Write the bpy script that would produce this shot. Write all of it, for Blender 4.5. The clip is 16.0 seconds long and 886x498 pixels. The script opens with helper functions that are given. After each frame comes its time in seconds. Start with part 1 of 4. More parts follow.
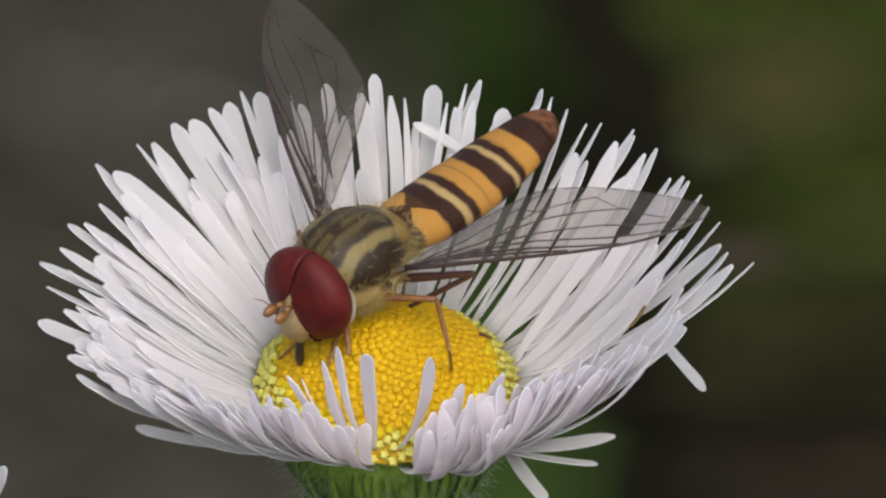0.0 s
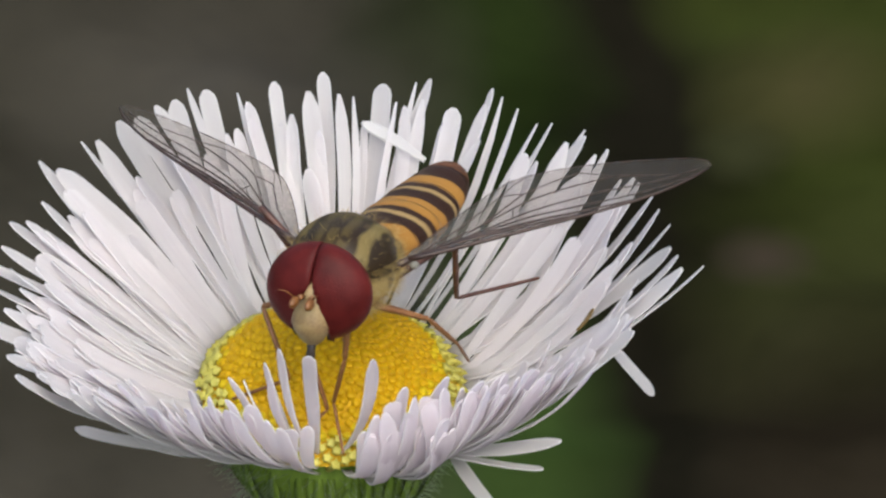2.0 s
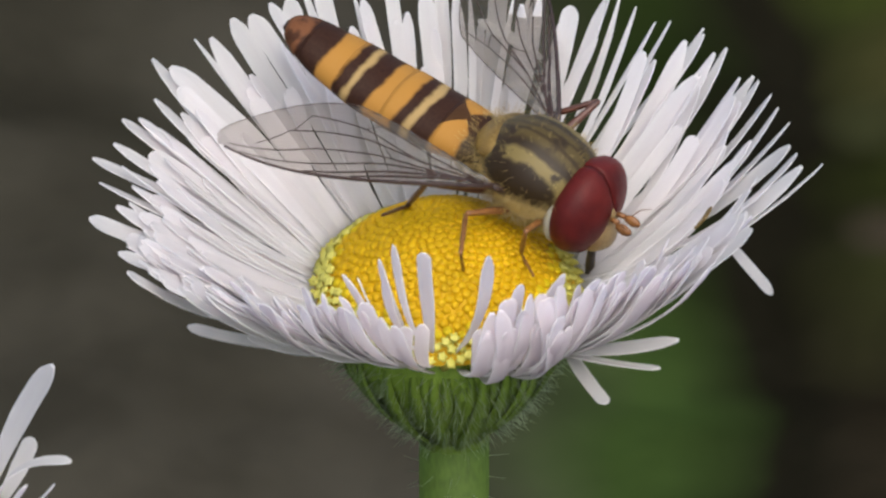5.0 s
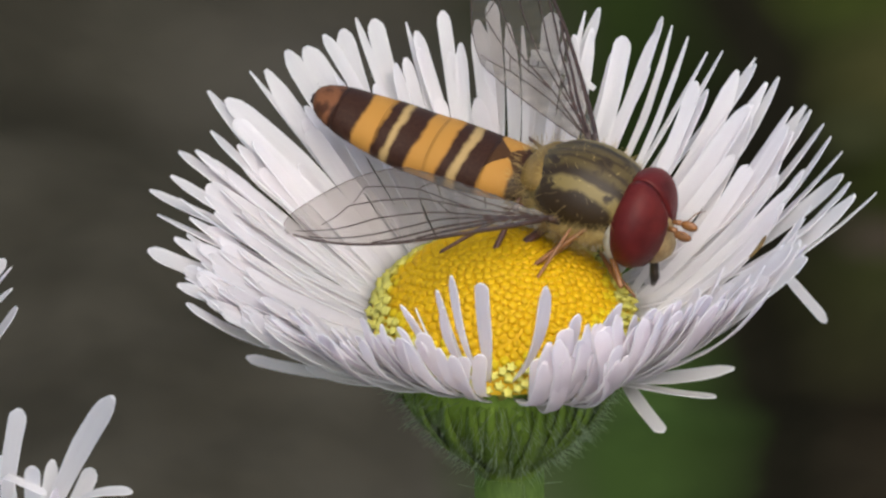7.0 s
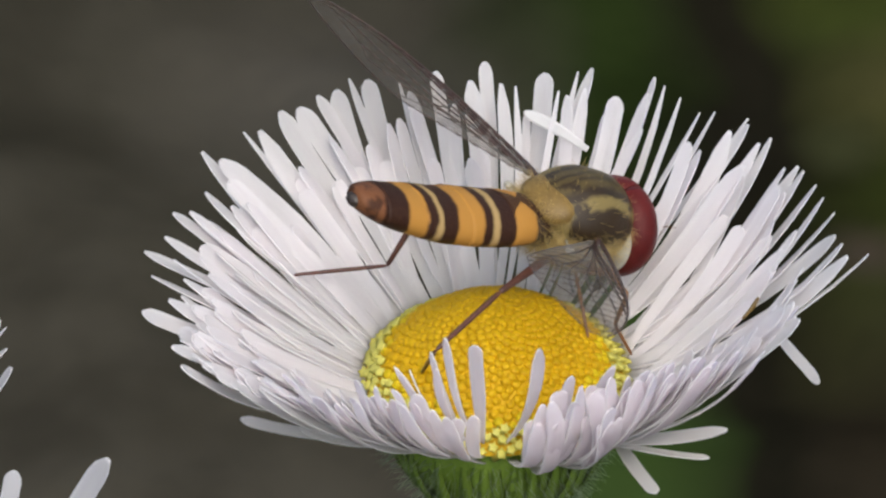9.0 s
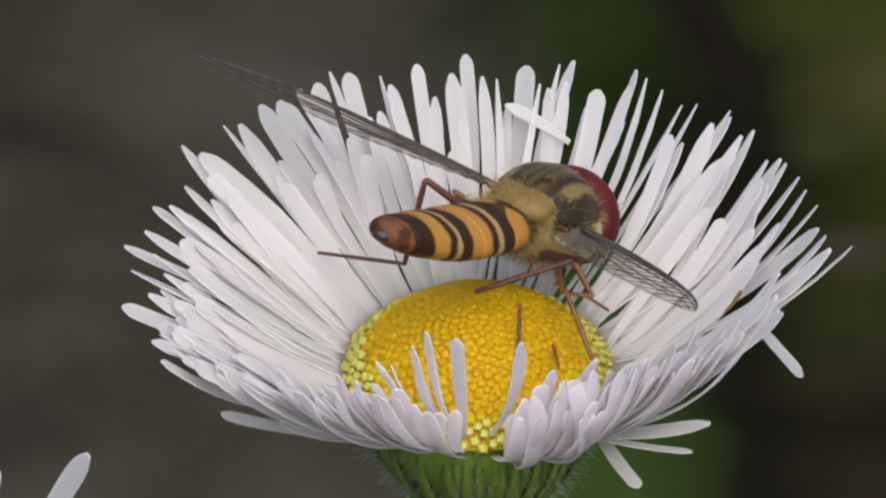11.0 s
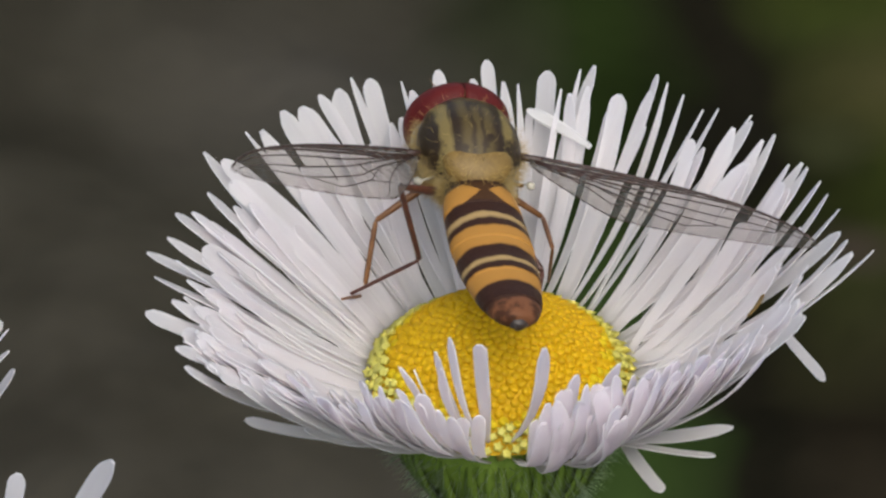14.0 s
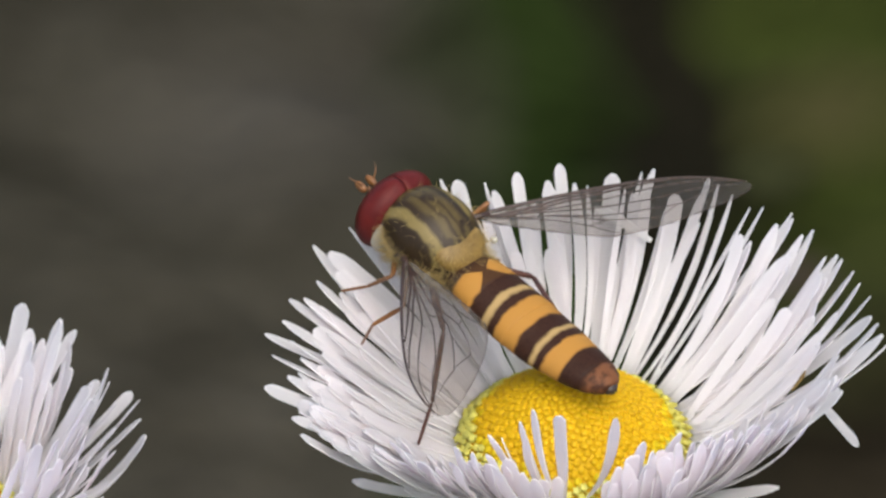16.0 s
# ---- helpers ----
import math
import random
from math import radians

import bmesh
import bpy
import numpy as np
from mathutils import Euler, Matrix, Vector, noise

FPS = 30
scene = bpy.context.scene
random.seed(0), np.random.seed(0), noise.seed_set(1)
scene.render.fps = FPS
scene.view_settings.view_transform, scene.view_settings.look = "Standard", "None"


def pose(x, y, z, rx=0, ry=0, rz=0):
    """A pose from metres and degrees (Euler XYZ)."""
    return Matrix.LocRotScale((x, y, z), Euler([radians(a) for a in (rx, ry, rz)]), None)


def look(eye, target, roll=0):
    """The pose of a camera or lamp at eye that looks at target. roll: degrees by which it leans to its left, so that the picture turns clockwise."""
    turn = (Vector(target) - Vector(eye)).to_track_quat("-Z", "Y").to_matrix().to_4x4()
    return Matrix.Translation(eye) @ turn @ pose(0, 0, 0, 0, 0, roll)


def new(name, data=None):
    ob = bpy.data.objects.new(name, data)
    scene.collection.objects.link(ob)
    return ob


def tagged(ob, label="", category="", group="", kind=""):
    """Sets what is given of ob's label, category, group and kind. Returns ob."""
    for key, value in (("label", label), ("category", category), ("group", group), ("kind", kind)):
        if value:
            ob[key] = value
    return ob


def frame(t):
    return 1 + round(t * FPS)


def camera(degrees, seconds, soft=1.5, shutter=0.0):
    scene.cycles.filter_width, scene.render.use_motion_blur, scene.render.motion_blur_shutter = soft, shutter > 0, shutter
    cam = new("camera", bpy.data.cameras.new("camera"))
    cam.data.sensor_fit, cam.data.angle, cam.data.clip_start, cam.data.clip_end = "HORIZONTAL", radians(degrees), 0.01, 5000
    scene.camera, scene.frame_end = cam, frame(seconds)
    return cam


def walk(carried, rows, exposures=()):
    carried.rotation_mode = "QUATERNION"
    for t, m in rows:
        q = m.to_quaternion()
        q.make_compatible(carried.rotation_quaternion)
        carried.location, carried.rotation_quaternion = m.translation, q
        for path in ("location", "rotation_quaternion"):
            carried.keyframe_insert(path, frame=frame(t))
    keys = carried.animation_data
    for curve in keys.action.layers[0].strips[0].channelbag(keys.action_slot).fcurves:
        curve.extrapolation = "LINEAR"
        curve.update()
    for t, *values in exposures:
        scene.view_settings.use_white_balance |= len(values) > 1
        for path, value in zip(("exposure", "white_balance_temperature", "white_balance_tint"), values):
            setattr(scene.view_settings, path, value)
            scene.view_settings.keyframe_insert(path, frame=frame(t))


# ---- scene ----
MM = 0.001
HEAD = Vector((0.0, 0.0, 0.40))          # centre of the flower's disc above the soil

# ---- camera ----
cam = camera(5.2, 16.0, soft=2.25)
cam.data.dof.use_dof = True
cam.data.dof.focus_distance = 0.264
cam.data.dof.aperture_fstop = 760.0
#PATH-BEGIN
PATH = [
    (0.0, pose(-0.00067, -0.20528, 0.55325, 54.000, -0.210, -0.445)),
    (0.5, pose(-0.00002, -0.20518, 0.55349, 54.000, -0.177, -0.427)),
    (1.0, pose(0.00080, -0.20415, 0.55287, 54.000, -0.171, -0.378)),
    (1.5, pose(0.00204, -0.20357, 0.55142, 54.000, -0.004, -0.419)),
    (2.0, pose(0.00207, -0.20240, 0.55119, 53.999, -0.351, 0.029)),
    (2.5, pose(0.00207, -0.20165, 0.55062, 54.000, -0.080, 0.024)),
    (3.0, pose(0.00224, -0.20103, 0.54875, 54.000, -0.016, 0.181)),
    (3.5, pose(0.00211, -0.19991, 0.54764, 54.000, 0.021, 0.338)),
    (4.0, pose(0.00304, -0.19847, 0.54690, 54.000, -0.071, 0.582)),
    (4.5, pose(0.00183, -0.19994, 0.54759, 54.000, -0.131, 0.664)),
    (5.0, pose(0.00247, -0.20182, 0.54752, 54.000, -0.000, 0.727)),
    (5.2, pose(0.00155, -0.20235, 0.54821, 54.000, 0.006, 0.653)),
    (7.3, pose(0.00015, -0.20292, 0.54955, 54.000, 0.118, 0.370)),
    (7.5, pose(0.00013, -0.20317, 0.55004, 54.000, 0.127, 0.351)),
    (8.0, pose(-0.00083, -0.20281, 0.54982, 54.000, 0.020, 0.341)),
    (8.5, pose(-0.00040, -0.20306, 0.55058, 54.000, 0.133, 0.260)),
    (9.0, pose(-0.00013, -0.20239, 0.55082, 54.000, 0.087, 0.284)),
    (9.5, pose(-0.00048, -0.20194, 0.55130, 54.000, -0.048, 0.321)),
    (10.0, pose(-0.00053, -0.20204, 0.55084, 54.000, 0.112, 0.161)),
    (10.2, pose(0.00057, -0.20178, 0.55050, 54.000, 0.192, 0.158)),
    (12.3, pose(-0.00128, -0.20146, 0.54984, 54.000, -0.068, 0.059)),
    (12.5, pose(-0.00033, -0.20213, 0.54994, 54.000, -0.152, 0.166)),
    (13.0, pose(-0.00094, -0.20265, 0.54982, 54.000, -0.120, 0.164)),
    (13.5, pose(-0.00063, -0.20257, 0.55047, 54.000, 0.184, 0.024)),
    (14.0, pose(-0.00070, -0.20174, 0.55032, 53.999, 0.312, -0.013)),
    (14.5, pose(-0.00173, -0.20097, 0.55165, 53.999, 0.381, -0.070)),
    (15.0, pose(-0.00337, -0.20023, 0.55198, 53.999, 0.469, -0.382)),
    (15.5, pose(-0.00591, -0.20006, 0.55223, 54.000, -0.038, -0.316)),
    (16.0, pose(-0.00578, -0.22952, 0.57350, 54.000, -0.030, -0.458)),
]
#PATH-END
BRIGHT = 0.50
walk(cam, PATH, [(0.0, BRIGHT - 0.10), (1.0, BRIGHT - 0.03), (1.5, BRIGHT + 0.08), (2.0, BRIGHT + 0.03), (2.5, BRIGHT - 0.02), (3.0, BRIGHT - 0.12), (4.4, BRIGHT - 0.10), (5.0, BRIGHT), (8.0, BRIGHT), (9.0, BRIGHT - 0.02), (10.0, BRIGHT - 0.10), (12.5, BRIGHT - 0.16), (15.0, BRIGHT - 0.14), (16.0, BRIGHT + 0.18)])

# ---- light ----
world = bpy.data.worlds.new("sky")
scene.world = world
world.use_nodes = True
wn = world.node_tree.nodes
sky = wn.new("ShaderNodeTexSky")
sky.sky_type = "NISHITA"
sky.sun_disc = False
SUN_UP, SUN_TURN = radians(60), radians(160)   # elevation; compass turn from +y towards +x
sky.sun_elevation, sky.sun_rotation = SUN_UP, SUN_TURN
sky.air_density, sky.dust_density, sky.ozone_density = 1.0, 4.0, 0.6      # thin cloud, white light
world.node_tree.links.new(sky.outputs[0], wn["Background"].inputs[0])
wn["Background"].inputs[1].default_value = 0.15
sun = new("sun", bpy.data.lights.new("sun", "SUN"))
sun.data.energy, sun.data.angle, sun.data.color = 1.75, radians(78), (0.975, 0.985, 0.92)
way = Vector((math.sin(SUN_TURN) * math.cos(SUN_UP), math.cos(SUN_TURN) * math.cos(SUN_UP), math.sin(SUN_UP)))
sun.matrix_world = look(way, (0, 0, 0))


# ---- materials ----
def blank(name):
    m = bpy.data.materials.new(name)
    m.use_nodes = True
    t = m.node_tree
    return m, t, t.nodes["Principled BSDF"]


def add(t, kind, **values):
    n = t.nodes.new(kind)
    for key, value in values.items():
        n.inputs[key.replace("_", " ")].default_value = value
    return n


def mixed(t, a, b, factor, blend="MIX"):
    n = t.nodes.new("ShaderNodeMix")
    n.data_type, n.blend_type = "RGBA", blend
    for socket, value in ((n.inputs[0], factor), (n.inputs[6], a), (n.inputs[7], b)):
        if isinstance(value, bpy.types.NodeSocket):
            t.links.new(value, socket)
        elif isinstance(value, (int, float)):
            socket.default_value = value
        else:
            socket.default_value = (*value[:3], 1)
    return n.outputs[2]


def grain(t, scale, stretch=(1, 1, 1), detail=3.0):
    co = t.nodes.new("ShaderNodeTexCoord")
    mp = t.nodes.new("ShaderNodeMapping")
    mp.inputs["Scale"].default_value = stretch
    t.links.new(co.outputs["Object"], mp.inputs[0])
    n = add(t, "ShaderNodeTexNoise", Scale=scale, Detail=detail)
    t.links.new(mp.outputs[0], n.inputs["Vector"])
    return n.outputs["Fac"]


def bumped(t, bsdf, height, distance, strength=1.0):
    b = add(t, "ShaderNodeBump", Strength=strength, Distance=distance)
    t.links.new(height, b.inputs["Height"])
    t.links.new(b.outputs[0], bsdf.inputs["Normal"])


def sharpened(t, fac, low, high):
    r = t.nodes.new("ShaderNodeMapRange")
    r.inputs[1].default_value, r.inputs[2].default_value = low, high
    t.links.new(fac, r.inputs[0])
    return r.outputs[0]


def surface(name, a, b, size, rough=0.5, relief=0.0, tint=0.12, stretch=(1, 1, 1), leaf=0.0, spec=0.5, ridge=0.0):
    """Colour from a to b in patches of that size (metres) with finer grain, fine relief, and light that comes through (leaf)."""
    m, t, p = blank(name)
    big = sharpened(t, grain(t, 1 / size, stretch, 4), 0.3, 0.7)
    fine = grain(t, 7 / size, stretch, 2)
    c = mixed(t, a, b, big)
    c = mixed(t, c, mixed(t, c, c, fine, "MULTIPLY"), fine)
    info = t.nodes.new("ShaderNodeObjectInfo")
    k = sharpened(t, info.outputs["Random"], 0, 1)
    r = t.nodes.new("ShaderNodeMapRange")
    r.inputs[3].default_value, r.inputs[4].default_value = 1 - tint, 1.0
    t.links.new(k, r.inputs[0])
    c = mixed(t, c, r.outputs[0], 1.0, "MULTIPLY")
    t.links.new(c, p.inputs["Base Color"])
    p.inputs["Roughness"].default_value = rough
    p.inputs["Specular IOR Level"].default_value = spec
    if ridge:
        bumped(t, p, grain(t, 8.5 / MM, (0.07, 1, 0.25), 1), ridge, 0.9)
    elif relief:
        bumped(t, p, fine, relief)
    if leaf:
        tr = t.nodes.new("ShaderNodeBsdfTranslucent")
        t.links.new(c, tr.inputs[0])
        mx = add(t, "ShaderNodeMixShader", Fac=leaf)
        t.links.new(p.outputs[0], mx.inputs[1])
        t.links.new(tr.outputs[0], mx.inputs[2])
        t.links.new(mx.outputs[0], t.nodes["Material Output"].inputs[0])
    return m


M_PETAL = surface("petal", (0.972, 0.970, 0.957), (0.935, 0.928, 0.925), 0.9 * MM, 0.36, 0.022 * MM, 0.06, (0.25, 3, 1), 0.74, 0.4, 0.03 * MM)
M_UNDER = surface("petal_underside", (0.978, 0.936, 0.962), (0.950, 0.898, 0.935), 0.9 * MM, 0.5, 0.015 * MM, 0.05, (0.25, 3, 1), 0.78, 0.3, 0.03 * MM)
M_FLORET = surface("floret", (0.68, 0.455, 0.004), (0.61, 0.375, 0.003), 0.3 * MM, 0.55, 0.01 * MM, 0.10, leaf=0.15, spec=0.2)
M_LEMON = surface("outer_floret", (0.70, 0.55, 0.012), (0.64, 0.48, 0.008), 0.3 * MM, 0.55, 0.01 * MM, 0.10, leaf=0.15, spec=0.2)
M_BUD = surface("bud", (0.82, 0.75, 0.16), (0.73, 0.70, 0.17), 0.5 * MM, 0.5, 0.01 * MM, 0.2, leaf=0.15)
M_GREEN = surface("stem_green", (0.23, 0.34, 0.055), (0.17, 0.26, 0.036), 0.8 * MM, 0.6, 0.02 * MM, 0.2, (1, 1, 0.3), 0.1, 0.2)
# darker copy of the green above: the head's shade on the stem, as colour
M_STEM_SHADED = surface("stem", (0.135, 0.225, 0.036), (0.10, 0.165, 0.024), 0.8 * MM, 0.6, 0.02 * MM, 0.2, (1, 1, 0.3), 0.1, 0.2)
M_HAIR = surface("plant_hair", (0.42, 0.50, 0.33), (0.32, 0.40, 0.25), 0.5 * MM, 0.5, leaf=0.4)


def soil_material():
    """Bare grey-brown soil that gives way to low green growth, with a gap's shade painted in as a dark strip."""
    m, t, p = blank("soil")
    co = t.nodes.new("ShaderNodeTexCoord")
    xyz = t.nodes.new("ShaderNodeSeparateXYZ")
    t.links.new(co.outputs["Object"], xyz.inputs[0])
    shift = t.nodes.new("ShaderNodeMath")
    shift.operation, shift.inputs[1].default_value, shift.inputs[2].default_value = "MULTIPLY_ADD", 26 * MM, -13 * MM
    t.links.new(grain(t, 1 / (28 * MM), detail=1), shift.inputs[0])
    across = t.nodes.new("ShaderNodeMath")
    t.links.new(xyz.outputs["X"], across.inputs[0])
    t.links.new(shift.outputs[0], across.inputs[1])
    r = t.nodes.new("ShaderNodeMapRange")
    r.inputs[1].default_value, r.inputs[2].default_value = -60 * MM, 60 * MM
    t.links.new(across.outputs[0], r.inputs[0])
    # the second tone paints the shade of a gap in the growth
    brown, shade_tone, olive = (0.037, 0.033, 0.0248), (0.0090, 0.0082, 0.0052), (0.025, 0.032, 0.0075)

    def strips(brown, green, last):
        ramp = t.nodes.new("ShaderNodeValToRGB")
        e = ramp.color_ramp.elements
        e[0].position, e[0].color = 0.0, (*brown, 1)
        e[1].position, e[1].color = 1.0, (*last, 1)
        for at, c in ((-5, brown), (11, green), (15, green), (23, shade_tone), (27, shade_tone), (36, last)):
            e.new(0.5 + at / 120).color = (*c, 1)
        t.links.new(r.outputs[0], ramp.inputs[0])
        return ramp.outputs[0]

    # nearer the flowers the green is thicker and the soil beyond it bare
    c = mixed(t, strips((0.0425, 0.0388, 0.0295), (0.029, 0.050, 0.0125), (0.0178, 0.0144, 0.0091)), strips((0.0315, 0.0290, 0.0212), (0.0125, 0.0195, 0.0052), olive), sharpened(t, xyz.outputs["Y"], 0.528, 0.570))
    patch = sharpened(t, grain(t, 1 / (20 * MM), detail=3), 0.35, 0.65)
    c = mixed(t, c, mixed(t, c, (0.62, 0.62, 0.60), 1.0, "MULTIPLY"), patch)
    # a paler patch of dry soil
    dry = t.nodes.new("ShaderNodeVectorMath")
    dry.operation = "DISTANCE"
    dry.inputs[1].default_value = (-0.018, 0.582, 0.0)
    t.links.new(co.outputs["Object"], dry.inputs[0])
    c = mixed(t, (0.050, 0.0455, 0.036), c, sharpened(t, dry.outputs["Value"], 0.001, 0.021))
    # patches of dead leaves beyond the dark strip
    for spot, size, tone in (((0.0405, 0.583, 0.0), 0.013, (0.037, 0.035, 0.013)), ((0.036, 0.556, 0.0), 0.006, (0.033, 0.026, 0.018)), ((0.034, 0.574, 0.0), 0.006, (0.024, 0.026, 0.011))):
        near = t.nodes.new("ShaderNodeVectorMath")
        near.operation = "DISTANCE"
        near.inputs[1].default_value = spot
        t.links.new(co.outputs["Object"], near.inputs[0])
        c = mixed(t, tone, c, sharpened(t, near.outputs["Value"], 0.1 * size, size))
    # away from the flowers soil and growth lie in wide patches
    off = t.nodes.new("ShaderNodeVectorMath")
    off.operation = "DISTANCE"
    off.inputs[1].default_value = (0.01, 0.56, 0.0)
    t.links.new(co.outputs["Object"], off.inputs[0])
    far = sharpened(t, off.outputs["Value"], 0.09, 0.16)
    wide = mixed(t, brown, olive, sharpened(t, grain(t, 1 / 0.16), 0.42, 0.60))
    # dark blotches in the strip's painted shade colour
    wide = mixed(t, wide, shade_tone, sharpened(t, grain(t, 1 / 0.045), 0.52, 0.72))
    c = mixed(t, c, wide, far)
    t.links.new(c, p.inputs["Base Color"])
    p.inputs["Roughness"].default_value = 0.95
    p.inputs["Specular IOR Level"].default_value = 0.0
    bumped(t, p, grain(t, 1 / (3 * MM)), 0.6 * MM)
    return m


M_SOIL = soil_material()


def eye_material():
    m, t, p = blank("compound_eye")
    co = t.nodes.new("ShaderNodeTexCoord")
    v = add(t, "ShaderNodeTexVoronoi", Scale=1 / (0.05 * MM))
    t.links.new(co.outputs["Object"], v.inputs["Vector"])
    c = mixed(t, (0.092, 0.012, 0.0105), (0.050, 0.0062, 0.006), sharpened(t, grain(t, 1 / (0.6 * MM)), 0.3, 0.7))
    t.links.new(c, p.inputs["Base Color"])
    p.inputs["Roughness"].default_value = 0.38
    p.inputs["Specular IOR Level"].default_value = 0.11
    bumped(t, p, v.outputs["Distance"], 0.012 * MM, 0.6)
    return m


def band_material():
    """The abdomen's bands run across its length, which is the fly's x axis."""
    m, t, p = blank("abdomen_bands")
    co = t.nodes.new("ShaderNodeTexCoord")
    xyz = t.nodes.new("ShaderNodeSeparateXYZ")
    t.links.new(co.outputs["Object"], xyz.inputs[0])

    def calc(op, a, b):
        n = t.nodes.new("ShaderNodeMath")
        n.operation = op
        for socket, value in zip(n.inputs, (a, b)):
            if isinstance(value, bpy.types.NodeSocket):
                t.links.new(value, socket)
            else:
                socket.default_value = value
        return n.outputs[0]

    side = calc("ABSOLUTE", xyz.outputs["Y"], 0)
    wave = calc("MULTIPLY", calc("SUBTRACT", grain(t, 1 / (0.5 * MM)), 0.5), 0.22 * MM)
    bow = calc("MULTIPLY", calc("MULTIPLY", side, side), 130.0)
    along = calc("ADD", calc("ADD", xyz.outputs["X"], wave), bow)
    r = t.nodes.new("ShaderNodeMapRange")
    r.inputs[1].default_value, r.inputs[2].default_value = -1.3 * MM, -7.5 * MM
    t.links.new(along, r.inputs[0])
    ramp = t.nodes.new("ShaderNodeValToRGB")
    dark, orange, cream, tip = (0.016, 0.0045, 0.0032), (0.315, 0.152, 0.029), (0.30, 0.205, 0.085), (0.12, 0.046, 0.020)
    stops = [(0.0, (0.035, 0.024, 0.016)), (0.09, orange), (0.215, dark), (0.305, cream), (0.342, dark), (0.392, orange),
             (0.53, dark), (0.62, cream), (0.652, dark), (0.70, orange), (0.80, dark), (0.925, tip)]
    e = ramp.color_ramp.elements
    e[0].position, e[0].color = 0.0, (*stops[0][1], 1)
    e[1].position, e[1].color = 1.0, (*tip, 1)
    last = stops[0][1]
    for at, c in stops[1:]:
        s = e.new(at - 0.008)
        s.color = (*last, 1)
        s = e.new(at + 0.008)
        s.color = (*c, 1)
        last = c
    t.links.new(r.outputs[0], ramp.inputs[0])
    # the dark wedge in the middle of the second segment
    neck = calc("ABSOLUTE", calc("ADD", calc("ADD", xyz.outputs["X"], wave), 2.25 * MM), 0)
    mark = calc("MULTIPLY", calc("LESS_THAN", side, calc("ADD", calc("MULTIPLY", neck, 1.1), 0.10 * MM)), calc("GREATER_THAN", xyz.outputs["X"], -2.9 * MM))
    c = mixed(t, ramp.outputs[0], dark, calc("MULTIPLY", mark, 0.93))
    rear = calc("MULTIPLY", calc("LESS_THAN", xyz.outputs["X"], -6.6 * MM), sharpened(t, grain(t, 1 / (0.35 * MM)), 0.45, 0.6))
    c = mixed(t, c, dark, calc("MULTIPLY", rear, 0.8))
    c = mixed(t, c, (0.5, 0.3, 0.15), calc("MULTIPLY", grain(t, 1 / (0.09 * MM)), 0.05), "MIX")
    t.links.new(c, p.inputs["Base Color"])
    p.inputs["Roughness"].default_value = 0.46
    p.inputs["Specular IOR Level"].default_value = 0.1
    bumped(t, p, grain(t, 1 / (0.05 * MM), detail=1), 0.012 * MM, 0.6)
    return m


def thorax_material():
    m, t, p = blank("thorax_bronze")
    co = t.nodes.new("ShaderNodeTexCoord")
    xyz = t.nodes.new("ShaderNodeSeparateXYZ")
    t.links.new(co.outputs["Object"], xyz.inputs[0])
    across = t.nodes.new("ShaderNodeMath")
    across.operation = "ABSOLUTE"
    t.links.new(xyz.outputs["Y"], across.inputs[0])
    waver = t.nodes.new("ShaderNodeMath")
    waver.operation, waver.inputs[1].default_value = "MULTIPLY_ADD", 0.34 * MM
    t.links.new(grain(t, 1 / (0.7 * MM), detail=2), waver.inputs[0])
    t.links.new(across.outputs[0], waver.inputs[2])
    ramp = t.nodes.new("ShaderNodeValToRGB")
    dark, gold, olive = (0.022, 0.013, 0.005), (0.150, 0.112, 0.038), (0.066, 0.046, 0.014)
    e = ramp.color_ramp.elements
    e[0].position, e[0].color = 0.0, (*olive, 1)
    e[1].position, e[1].color = 1.0, (*dark, 1)
    for at, c in ((0.14, olive), (0.19, dark), (0.24, olive), (0.32, olive), (0.42, dark), (0.50, dark), (0.57, gold), (0.70, gold), (0.76, dark)):
        e.new(at).color = (*c, 1)
    wide = t.nodes.new("ShaderNodeMapRange")
    wide.inputs[2].default_value = 1.6 * MM
    t.links.new(waver.outputs[0], wide.inputs[0])
    t.links.new(wide.outputs[0], ramp.inputs[0])
    blotch = mixed(t, ramp.outputs[0], dark, sharpened(t, grain(t, 1 / (0.5 * MM)), 0.55, 0.63))
    low = sharpened(t, xyz.outputs["Z"], 0.10 * MM, -0.12 * MM)
    flank = mixed(t, (0.40, 0.30, 0.12), dark, sharpened(t, grain(t, 1 / (0.8 * MM), detail=1), 0.52, 0.58))
    c = mixed(t, blotch, flank, low)
    t.links.new(c, p.inputs["Base Color"])
    p.inputs["Roughness"].default_value = 0.36
    p.inputs["Specular IOR Level"].default_value = 0.24
    bumped(t, p, grain(t, 1 / (0.04 * MM), detail=1), 0.015 * MM, 0.7)
    return m


